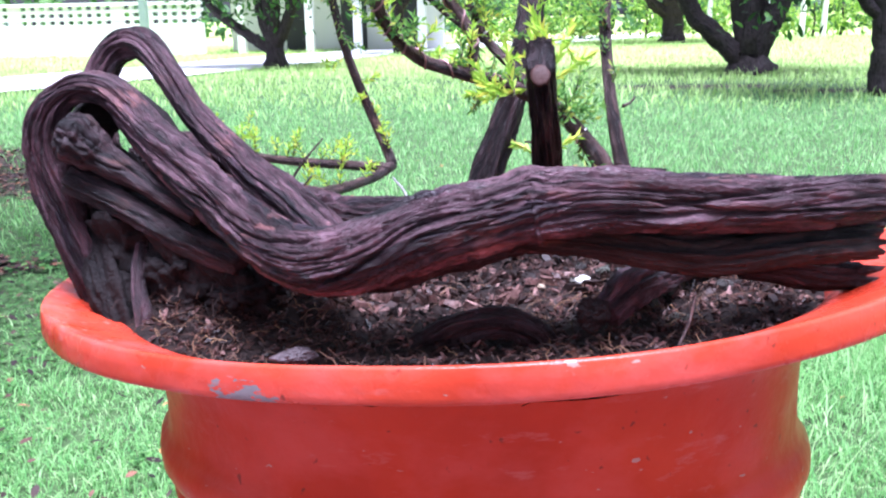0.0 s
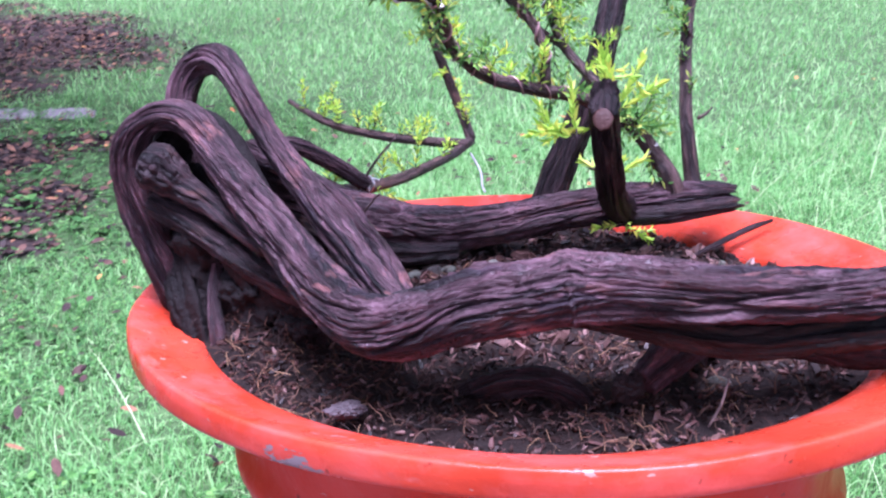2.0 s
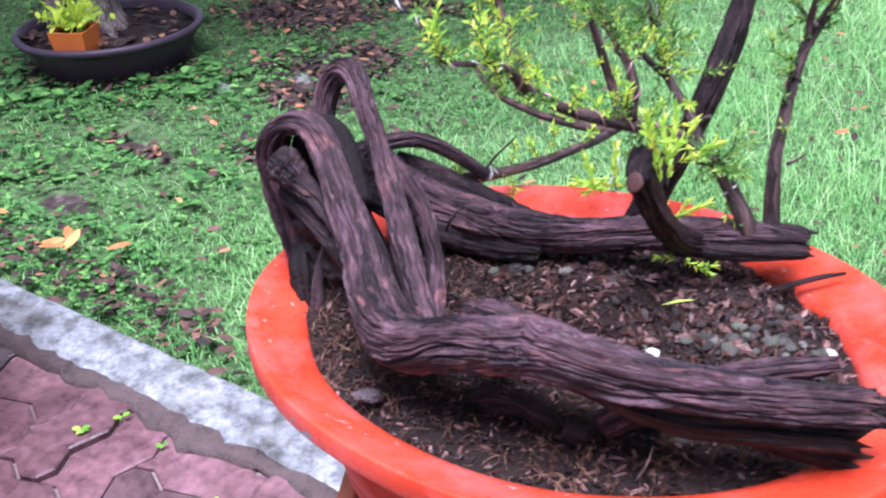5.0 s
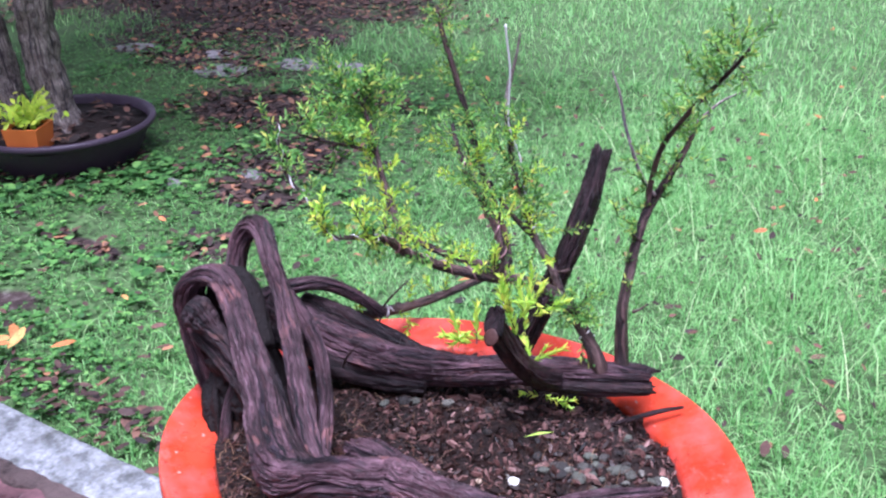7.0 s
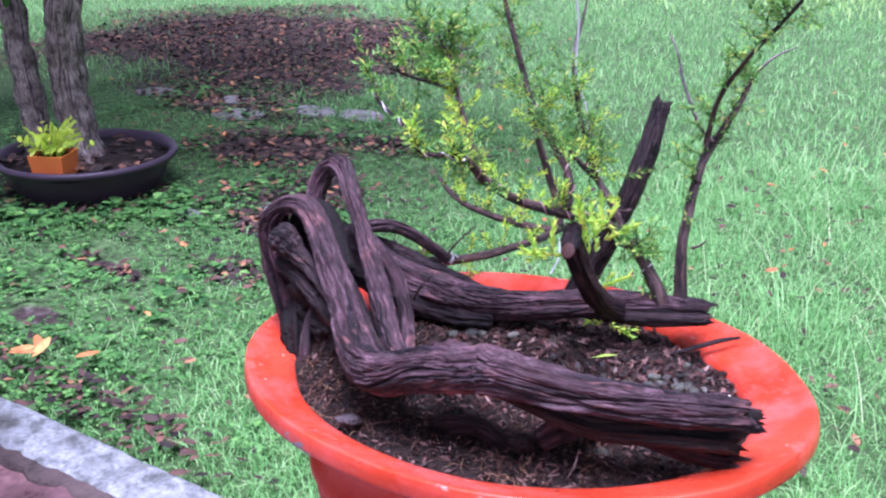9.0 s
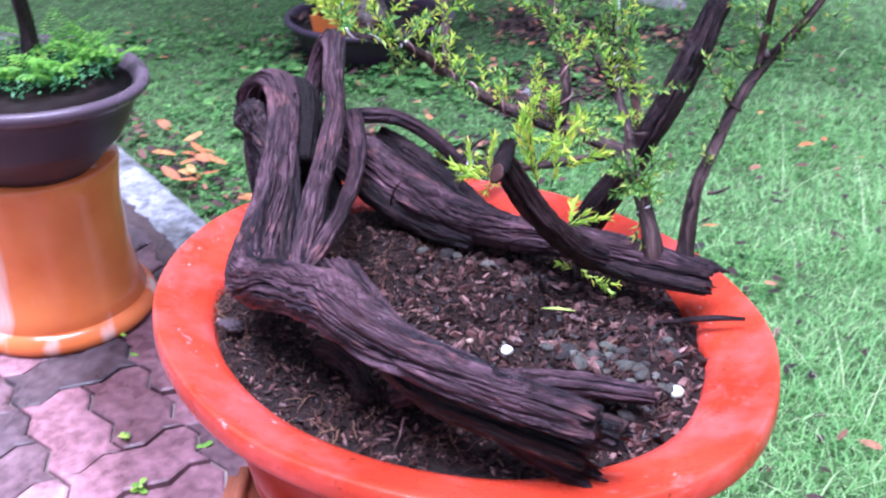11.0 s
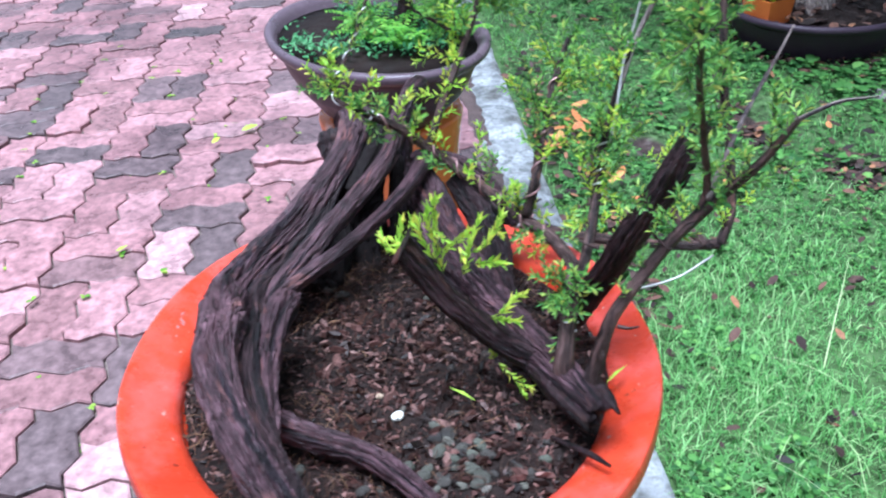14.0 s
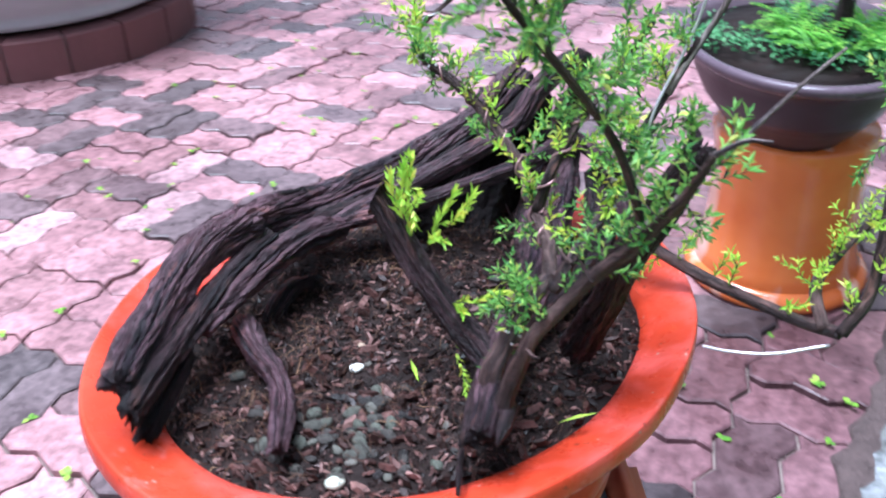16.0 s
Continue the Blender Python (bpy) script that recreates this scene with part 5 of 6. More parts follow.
def bright_sprays():
    """Fresh yellow-green shoots beside the sawn stub."""
    rng = random.Random(130)
    lv, tw = Leaves(), ([], [])
    for base, way, length in [((0.046, 0.014, 0.772), (-0.75, -0.25, -0.10), 0.040), ((0.034, 0.006, 0.768), (-0.6, -0.5, 0.35), 0.026), ((0.034, 0.006, 0.768), (-0.2, 0.1, 0.9), 0.030),
                              ((0.026, 0.002, 0.767), (-0.5, 0.2, 0.6), 0.024), ((0.056, 0.034, 0.762), (0.0, -0.1, 1), 0.052), ((0.056, 0.030, 0.775), (0.05, -0.5, 0.8), 0.034),
                              ((0.057, 0.030, 0.785), (-0.35, 0.1, 0.8), 0.034), ((0.058, 0.030, 0.780), (0.5, 0.3, 0.55), 0.036), ((0.056, 0.046, 0.760), (0.1, 0.45, 0.75), 0.046),
                              ((0.056, 0.056, 0.772), (0.6, 0.3, 0.3), 0.032), ((0.055, 0.062, 0.780), (-0.2, 0.4, 0.7), 0.028), ((0.050, 0.066, 0.722), (0.5, 0.4, 0.15), 0.030), ((0.048, 0.072, 0.720), (-0.3, 0.7, 0.25), 0.026)]:
        way = shoot(lv, tw, rng, Vector(base), Vector(way), length, 0.0108, 0.0040, 0.1, 0.30)
        for _ in range(1):
            q = way[rng.randrange(len(way) // 3, len(way))]
            shoot(lv, tw, rng, q, rand_dir(rng, 0.5), length * 0.35, 0.0085, 0.0034, 0.1, 0.38)
    leafy(lv, tw, M_LEAF_NEW, stub, "fresh yellow-green needle leaves")
    lv, tw = Leaves(), ([], [])
    for base, way, length in [((0.061, 0.071, 0.690), (0.3, 0.45, -0.5), 0.034), ((0.060, 0.070, 0.688), (-0.6, 0.1, -0.1), 0.020), ((0.066, 0.080, 0.676), (0.5, 0.5, 0.0), 0.020)]:
        shoot(lv, tw, rng, Vector(base), Vector(way), length, 0.008, 0.0036, -0.1, 0.45)
    leafy(lv, tw, M_LEAF_NEW, stub)


bright_sprays()


# ---- what lies on the soil ----
def flakes(name, count, seed, mat, lo, hi, label, category, test=None, thick=0.3, lift=0.0015):
    rng = random.Random(seed)
    vs, fs = [], []
    made = 0
    while made < count:
        f, a = math.sqrt(rng.random()) * 0.795, rng.uniform(0, 6.2832)
        x, y = oval_at(f, a)
        if test and not test(x, y, rng):
            continue
        made += 1
        s = rng.uniform(lo, hi)
        m = Matrix.Translation((x, y, soil_height(x, y) + lift * rng.random())) @ Euler((rng.gauss(0, 0.45), rng.gauss(0, 0.45), rng.uniform(0, 6.28))).to_matrix().to_4x4()
        k = len(vs)
        slim = rng.uniform(0.16, 0.46)
        ring = [(math.cos(q) * s * rng.uniform(0.55, 1.0), math.sin(q) * s * slim * rng.uniform(0.55, 1.0)) for q in (0, 1.2, 2.5, 3.7, 5.0)]
        for u, v in ring:
            vs.append(m @ Vector((u, v, 0)))
        for u, v in ring:
            vs.append(m @ Vector((u * 0.7, v * 0.7, s * thick)))
        for i in range(5):
            j = (i + 1) % 5
            fs.append((k + i, k + j, k + 5 + j, k + 5 + i))
        fs.append((k + 5, k + 6, k + 7, k + 8, k + 9))
    ob = mesh_object(name, vs, fs, mat, None, None, False)
    tagged(ob, label, category, kind="stuff")


flakes("bark_mulch", 5600, 201, M_MULCH, 0.0018, 0.0066, "loose dark bark mulch and humus on the soil", "mulch", None, 0.22)
flakes("coarse_mulch", 480, 202, M_MULCH, 0.0050, 0.0115, "coarser bark crumbs behind the trunk", "mulch", lambda x, y, r: y > -0.07 and x > -0.09, 0.42)


def fibres(name, count, seed, test, label, mat=None):
    rng = random.Random(seed)
    vs, fs = [], []
    made = 0
    while made < count:
        f, a = math.sqrt(rng.random()) * 0.79, rng.uniform(0, 6.2832)
        x, y = oval_at(f, a)
        if not test(x, y, rng):
            continue
        made += 1
        L, w = rng.uniform(0.007, 0.026), rng.uniform(0.00012, 0.00030)
        d = rng.uniform(0, 6.28)
        bend = rng.uniform(-1.2, 1.2)
        z = soil_height(x, y) + 0.002
        k = len(vs)
        px, py = x, y
        for i in range(6):
            t = i / 5
            dd = d + bend * t
            px += math.cos(dd) * L / 5
            py += math.sin(dd) * L / 5
            h = z + math.sin(t * 3.1416) * L * rng.uniform(0.0, 0.28) + 0.001
            vs.append(Vector((px - math.sin(dd) * w, py + math.cos(dd) * w, h)))
            vs.append(Vector((px + math.sin(dd) * w, py - math.cos(dd) * w, h + w)))
        for i in range(5):
            o = k + 2 * i
            fs.append((o, o + 1, o + 3, o + 2))
    ob = mesh_object(name, vs, fs, mat or M_FIBRE, None, None, False)
    tagged(ob, label, "root fibres", kind="stuff")


fibres("root_fibres", 800, 203, lambda x, y, r: (x < -0.06 and y < 0.0) or r.random() < 0.12, "reddish dry root fibres matted on the soil")
fibres("rootlets", 2200, 206, lambda x, y, r: True, "fine dark rootlets tangled through the soil", M_ROOTLET)
fibres("straw_fibres", 200, 204, lambda x, y, r: x > 0.03 and y < -0.02, "pale dry straw fibres under the trunk")


def pebble_mesh(seed):
    rng = random.Random(seed)
    bm = bmesh.new()
    bmesh.ops.create_icosphere(bm, subdivisions=2, radius=1)
    for v in bm.verts:
        v.co *= 1 + 0.22 * noise.noise(v.co * 1.3 + Vector((seed, 0, 0)))
    for f in bm.faces:
        f.smooth = True
    me = bpy.data.meshes.new("pebble")
    bm.to_mesh(me)
    bm.free()
    me.materials.append(M_PEBBLE)
    return me


PEB = [pebble_mesh(i) for i in range(6)]


def pebble(x, y, s, seed, label, mat=None):
    rng = random.Random(seed)
    me = PEB[seed % 6]
    if mat is not None:
        me = me.copy()
        me.materials.clear()
        me.materials.append(mat)
    ob = new("pebble", me)
    ob.matrix_world = Matrix.LocRotScale((x, y, soil_height(x, y) + s * 0.35), Euler((rng.uniform(-0.3, 0.3), rng.uniform(-0.3, 0.3), rng.uniform(0, 6.28))), (s, s * rng.uniform(0.6, 0.85), s * rng.uniform(0.45, 0.65)))
    return tagged(ob, label, "pebble", "pebbles on the soil")


rng = random.Random(205)
made = 0
while made < 62:
    x, y = rng.gauss(0.145, 0.030), rng.gauss(0.030, 0.032)
    c, s = math.cos(-POT_TURN), math.sin(-POT_TURN)
    if math.hypot((c * x - s * y) / AX, (s * x + c * y) / AY) > 0.76:
        continue
    pebble(x, y, rng.uniform(0.0035, 0.0075), made, "small wet grey-green pebble on the soil")
    made += 1
for k, (x, y, s) in enumerate([(-0.075, 0.050, 0.009), (-0.065, 0.052, 0.006), (-0.034, 0.062, 0.007), (-0.110, -0.062, 0.009), (-0.095, -0.050, 0.008), (-0.085, 0.030, 0.006), (0.005, 0.070, 0.006), (0.02, 0.040, 0.005)]):
    pebble(x, y, s, 100 + k, "grey lump of old gravel on the soil")
pebble(0.178, 0.050, 0.0075, 120, "pale round pebble near the rim", M_EGG)
chip = pebble(0.071, -0.007, 0.0058, 121, "bright white chip on the dark soil", M_WHITE)
pebble(0.045, -0.020, 0.0032, 122, "small pale chip on the dark soil", M_CHIP)

twig = limb("fallen_twig", [(0.108, 0.104, 0.650), (0.128, 0.114, 0.658), (0.150, 0.125, 0.666), (0.168, 0.134, 0.670)], [0.0015, 0.0021, 0.0022, 0.0013], M_WOOD_DARK, None, 12, 0.004, 0.15, seed=70)
tagged(twig, "dark dead twig lying from the soil onto the rim", "twig")
flap = lump("bark_flake", (-0.076, -0.152, 0.659), (0.010, 0.006, 0.0035), 31, M_FLAKE, None, "", 0.3)
tagged(flap, "flat dark bark flake lying over the inner rim", "bark flake")
chip = lump("bark_chip", (0.072, -0.128, 0.668), (0.009, 0.004, 0.0075), 35, M_ROT, None, "", 0.4)
tagged(chip, "small black bark chip standing below the trunk", "bark chip")
old = limb("buried_root", [(-0.040, -0.112, 0.640), (-0.016, -0.113, 0.651), (0.006, -0.112, 0.659), (0.026, -0.110, 0.659), (0.043, -0.109, 0.650), (0.050, -0.108, 0.638)], [0.005, 0.0072, 0.0084, 0.0086, 0.0080, 0.007],
           M_WOOD_DARK, None, 72, 0.002, 0.36, 2.6, 2.0, 49)
tagged(old, "dark half-buried arching root below the trunk", "root")
straw = limb("straw_stalk", [(0.112, -0.132, 0.650), (0.118, -0.131, 0.664), (0.121, -0.130, 0.678)], [0.0006, 0.0007, 0.0004], M_DEAD, None, 6, 0.003, 0.1, seed=71)
tagged(straw, "pale bent straw standing up from the soil", "straw")
lv = Leaves()
lv.blade(Vector((0.060, 0.034, 0.667)), Vector((0.020, 0.019, 0.001)), 0.028, 0.0035, Vector((0, 0, 1)), 0.05)
tagged(lv.made("fallen_leaf", M_LEAF_NEW), "bright yellow-green narrow leaf fallen on the soil", "leaf")
lv = Leaves()
lv.blade(Vector((0.067, 0.156, 0.6625)), Vector((-0.013, 0.019, 0.007)), 0.026, 0.0034, Vector((0, 0, 1)), 0.05)
tagged(lv.made("fallen_leaf", M_LEAF_NEW), "green narrow leaf lying across the rim", "leaf")


placed(pot_since, POT_PLACE)


# ---- neighbouring pots ----
def brown_bowl():
    cx, cy = -1.36, 0.035
    ax, ay, turn = 1.16, 0.846, 0.40
    st = thing("plant_stand", (cx, cy + 0.02, 0), "orange glazed ceramic stand with pale glaze runs", "plant stand", "glazed stands")
    lathe("base_ring", [(0.15, 0.0), (0.172, 0.004), (0.177, 0.014), (0.176, 0.026), (0.168, 0.038), (0.155, 0.046)], M_GLAZE, st, 56, 1, 1, 0, (cx, cy + 0.02, 0), "thick rounded foot ring")
    lathe("stand_body", [(0.150, 0.02), (0.160, 0.044), (0.150, 0.07), (0.141, 0.16), (0.140, 0.25), (0.146, 0.30), (0.150, 0.328), (0.146, 0.337)], M_GLAZE, st, 56, 1, 1, 0, (cx, cy + 0.02, 0))
    ob = thing("flower_bowl", (cx, cy, 0.336), "dark brown stoneware bowl with ridged sides and fern planting", "bowl")
    lathe("bowl_body", [(0.10, 0.336), (0.126, 0.338), (0.130, 0.346), (0.146, 0.358), (0.170, 0.388), (0.174, 0.391), (0.179, 0.399), (0.186, 0.404), (0.190, 0.411), (0.206, 0.440), (0.218, 0.467), (0.225, 0.484), (0.230, 0.487)], M_BOWL, ob, 72, ax, ay, turn, (cx, cy, 0), caps=False)
    lathe("rim", [(0.222, 0.484), (0.231, 0.4865), (0.239, 0.491), (0.245, 0.498), (0.247, 0.507), (0.241, 0.5135), (0.232, 0.513), (0.222, 0.501), (0.213, 0.478)], M_BOWL_RIM, ob, 72, ax, ay, turn, (cx, cy, 0), "glossy rolled rim, paled for the sky's reflection", caps=False)
    so = lathe("bowl_soil", [(0.0, 0.500), (0.12, 0.497), (0.219, 0.490)], M_SOIL, None, 48, ax, ay, turn, (cx, cy, 0), wave=0.05)
    tagged(so, "dark soil filling the brown bowl", "soil", kind="stuff")
    rng = random.Random(301)
    tree = thing("small_tree", (cx - 0.02, cy + 0.06, 0.50), "small potted tree with black trunk and bright green leaves", "tree")
    limb("trunk", [(cx - 0.02, cy + 0.06, 0.495), (cx - 0.025, cy + 0.065, 0.57), (cx - 0.02, cy + 0.06, 0.66), (cx - 0.03, cy + 0.07, 0.78)], [0.020, 0.014, 0.013, 0.010], M_WOOD_DARK, tree, 18, 0.01, 0.15, seed=80)
    lv = Leaves()
    for _ in range(420):
        p = Vector((cx - 0.03 + rng.gauss(0, 0.10), cy + 0.07 + rng.gauss(0, 0.10), 0.80 + rng.gauss(0, 0.06)))
        lv.oval(p, rand_dir(rng, 0.1), rng.uniform(0.02, 0.035), 0.013, Vector((rng.uniform(-0.5, 0.5), rng.uniform(-0.5, 0.5), 1)))
    lv.made("crown", M_FERN, tree)
    # ferns and fine groundcover
    for k, (dx, dy) in enumerate([(0.05, 0.00), (0.07, 0.09), (0.02, 0.14), (-0.03, -0.02), (0.10, 0.05), (0.06, 0.17), (-0.09, 0.10)]):
        fern = thing("fern", (cx + dx, cy + dy, 0.50), "bright green fern in the brown bowl", "fern", "ferns in the bowl")
        lv = Leaves()
        for _ in range(9):
            a = rng.uniform(0, 6.28)
            d = Vector((math.cos(a), math.sin(a), rng.uniform(0.9, 1.8))).normalized()
            q = Vector((cx + dx, cy + dy, 0.50))
            L = rng.uniform(0.06, 0.12)
            for i in range(12):
                t = i / 11
                q = q + d * L / 12
                d = (d + Vector((0, 0, -0.09))).normalized()
                s = d.cross(Vector((0, 0, 1))).normalized()
                for sg in (-1, 1):
                    lv.blade(q, s * sg + d * 0.4, 0.020 * (1 - 0.7 * t) + 0.004, 0.007, Vector((0, 0, 1)), 0.1)
        lv.made("frond", M_FERN, fern)
    lv = Leaves()
    for _ in range(1700):
        a, f = rng.uniform(0, 6.28), math.sqrt(rng.random())
        x, y = cx + 0.02 + math.cos(a) * f * 0.185, cy + math.sin(a) * f * 0.185
        if noise.noise(Vector((x * 9, y * 9, 0))) < -0.02:
            continue
        lv.oval(Vector((x, y, 0.505 + rng.random() * 0.022)), rand_dir(rng, 0.4), rng.uniform(0.007, 0.013), 0.006, Vector((0, 0, 1)))
    gc = lv.made("groundcover", M_GROUNDCOVER)
    tagged(gc, "fine blue-green groundcover spreading over the bowl's soil", "groundcover", kind="stuff")


since = names_now()
brown_bowl()
placed(since, Matrix.Translation((-1.415, 0.012, 0)) @ Matrix.Diagonal((1.06, 1.06, 1.02, 1)) @ Matrix.Translation((1.36, -0.035, 0)))


def basin_with_tree():
    cx, cy = -3.03, 1.97
    ob = thing("basin_pot", (cx, cy, 0), "wide black plastic basin pot standing in weeds", "pot")
    lathe("body", [(0.27, -0.03), (0.29, 0.0), (0.315, 0.05), (0.340, 0.10), (0.348, 0.119)], M_BASIN, ob, 72, 1, 1, 0, (cx, cy, 0), caps=False)
    lathe("rim", [(0.346, 0.117), (0.367, 0.121), (0.374, 0.132), (0.371, 0.147), (0.358, 0.151), (0.345, 0.142), (0.336, 0.112)], M_BASIN, ob, 72, 1, 1, 0, (cx, cy, 0), "rounded black rim", caps=False)
    so = lathe("basin_soil", [(0.0, 0.118), (0.2, 0.118), (0.345, 0.112)], M_SOIL, None, 48, 1, 1, 0, (cx, cy, 0), wave=0.08)
    tagged(so, "dark leaf-strewn soil in the black basin", "soil", kind="stuff")
    tree = thing("potted_tree", (cx - 0.05, cy + 0.02, 0.11), "old pale-barked twin-stemmed tree growing in the black basin", "tree")
    x, y = cx - 0.085, cy + 0.02
    limb("trunk", [(x + 0.03, y, 0.09), (x + 0.02, y, 0.22), (x, y, 0.50), (x + 0.02, y + 0.02, 0.9), (x - 0.05, y + 0.05, 1.5)], [0.098, 0.074, 0.070, 0.072, 0.06], M_BARK, tree, 30, 0.02, 0.26, 2.6, seed=81)
    limb("trunk", [(x - 0.16, y - 0.06, 0.09), (x - 0.18, y - 0.06, 0.28), (x - 0.25, y - 0.04, 0.60), (x - 0.33, y, 1.0), (x - 0.4, y, 1.5)], [0.07, 0.055, 0.052, 0.05, 0.04], M_BARK, tree, 24, 0.02, 0.26, 2.6, seed=82)
    limb("root", [(x + 0.02, y - 0.06, 0.20), (x + 0.05, y - 0.13, 0.13), (x + 0.08, y - 0.20, 0.10)], [0.03, 0.025, 0.012], M_BARK, tree, 14, 0.02, 0.2, seed=83)
    limb("root", [(x + 0.05, y - 0.02, 0.20), (x + 0.12, y - 0.06, 0.13), (x + 0.20, y - 0.08, 0.10)], [0.03, 0.025, 0.012], M_BARK, tree, 14, 0.02, 0.2, seed=84)
    rng = random.Random(302)
    centres = []
    for k in range(9):
        e = Vector((x - 0.15, y, 1.45)) + rand_dir(rng, 0.6) * rng.uniform(0.4, 0.9)
        limb("branch", [(x - 0.2, y, 1.35), ((x - 0.2 + e.x) / 2, (y + e.y) / 2, 1.55), e], [0.035, 0.025, 0.012], M_BARK, tree, 8, 0.05, 0.15, seed=85 + k)
        centres += [e, e + rand_dir(rng) * 0.25]
    crown_leaves(rng, centres, 55, 0.2, 0.08).made("crown", M_CROWN, tree)
    sq = thing("square_planter", (cx + 0.12, cy - 0.25, 0.115), "small square orange planter set in the basin", "planter")
    px, py = cx + 0.12, cy - 0.25
    c, s = math.cos(0.45), math.sin(0.45)

    def sqring(h, z):
        return [(px + c * u - s * v, py + s * u + c * v, z) for u, v in ((-h, -h), (h, -h), (h, h), (-h, h))]

    vs = sqring(0.058, 0.10) + sqring(0.070, 0.215) + sqring(0.062, 0.215) + sqring(0.060, 0.20)
    fs = [(3, 2, 1, 0)] + [(4 * r + i, 4 * r + (i + 1) % 4, 4 * r + 4 + (i + 1) % 4, 4 * r + 4 + i) for r in range(3) for i in range(4)]
    mesh_object("planter_body", vs, fs, M_CLAYPOT, sq, None, False)
    mesh_object("planter_soil", sqring(0.0605, 0.203), [(0, 1, 2, 3)], M_SOIL, sq, None, False)
    fern = thing("planter_fern", (px, py, 0.205), "lime green ferny plant in the orange planter", "plant")
    lv = Leaves()
    for _ in range(170):
        p = Vector((px + rng.gauss(-0.02, 0.05), py + rng.gauss(0, 0.045), 0.225 + abs(rng.gauss(0, 0.03))))
        lv.oval(p, rand_dir(rng, 0.5), rng.uniform(0.025, 0.045), 0.018, Vector((rng.uniform(-0.4, 0.4), rng.uniform(-0.4, 0.4), 1)))
    for k in range(7):
        d = Vector((rng.uniform(0.1, 0.9), rng.uniform(-0.3, 0.3), 1.0)).normalized()
        q = Vector((px + 0.02, py, 0.21))
        for i in range(16):
            q = q + d * 0.010
            d = (d + Vector((0.03, 0, -0.03))).normalized()
            sd = d.cross(Vector((0, 1, 0.2))).normalized()
            for sg in (-1, 1):
                lv.blade(q, sd * sg + d * 0.6, 0.022, 0.009, Vector((0, -1, 0.5)), 0.1)
    lv.made("leaves", M_LIME, fern)
    # second dark trunk further along
    t2 = thing("garden_trunk", (-4.85, 1.95, -0.02), "black wet trunk of a garden tree", "tree")
    limb("trunk", [(-4.85, 1.95, -0.04), (-4.90, 1.96, 0.25), (-4.82, 2.00, 0.7), (-4.75, 2.05, 1.3)], [0.17, 0.14, 0.13, 0.10], M_BARK_FAR, t2, 22, 0.03, 0.2, seed=95)
    spread = []
    for k in range(16):
        a, r = 2.4 * k, 0.5 + 0.13 * k
        e = Vector((-4.5 + 1.25 * r * math.cos(a), 3.3 + 1.25 * r * math.sin(a), rng.uniform(2.1, 2.9)))
        limb("limb", [(-4.75, 2.05, 1.25), ((-4.75 + e.x) / 2, (2.05 + e.y) / 2, 2.0), e], [0.07, 0.05, 0.02], M_BARK_FAR, t2, 8, 0.08, 0.15, seed=96 + k)
        spread += [e + Vector((rng.gauss(0, 0.5), rng.gauss(0, 0.5), rng.uniform(-0.2, 0.4))) for _ in range(5)]
    crown_leaves(rng, spread, 70, 0.32, 0.14).made("crown", M_CROWN, t2)


since = names_now()
basin_with_tree()
BASIN = Matrix.Translation((-2.62, 1.57, 0)) @ Matrix.Scale(0.87, 4) @ Matrix.Translation((3.03, -1.97, 0))
placed(since, BASIN)


def big_planter():
    cx, cy, R = -1.93, -2.93, 0.60
    ring = thing("brick_ring", (cx, cy, 0), "low round base of dark red bricks on the paving", "brick base")
    lathe("ring_core", [(R - 0.11, -0.01), (R - 0.012, -0.01), (R - 0.012, 0.13), (R - 0.11, 0.13)], M_BED, ring, 64, 1, 1, 0, (cx, cy, 0))
    n = 18
    for i in range(n):
        a0, a1 = 2 * math.pi * (i + 0.02) / n, 2 * math.pi * (i + 0.98) / n
        vs, fs = [], []
        for k in range(5):
            a = a0 + (a1 - a0) * k / 4
            for r, z in ((R - 0.115, 0.0), (R, 0.0), (R, 0.136), (R - 0.006, 0.142), (R - 0.115, 0.142)):
                vs.append((cx + r * math.cos(a), cy + r * math.sin(a), z))
        for k in range(4):
            for j in range(5):
                fs.append((5 * k + j, 5 * k + (j + 1) % 5, 5 * k + 5 + (j + 1) % 5, 5 * k + 5 + j))
        fs += [(4, 3, 2, 1, 0), (20, 21, 22, 23, 24)]
        mesh_object("brick", vs, fs, M_BRICK, ring, None, False)
    ob = thing("round_planter", (cx, cy, 0.142), "large round grey cement planter on the brick base", "planter")
    lathe("planter_body", [(0.42, 0.142), (0.50, 0.150), (0.545, 0.165), (0.555, 0.185), (0.545, 0.20), (0.56, 0.22), (0.60, 0.32), (0.63, 0.45), (0.64, 0.58), (0.67, 0.60), (0.67, 0.65), (0.60, 0.65), (0.59, 0.56)], M_GREYPOT, ob, 72, 1, 1, 0, (cx, cy, 0))
    so = lathe("planter_soil", [(0.0, 0.60), (0.3, 0.60), (0.594, 0.59)], M_SOIL, None, 40, 1, 1, 0, (cx, cy, 0), wave=0.05)
    tagged(so, "dark soil in the grey planter", "soil", kind="stuff")


big_planter()


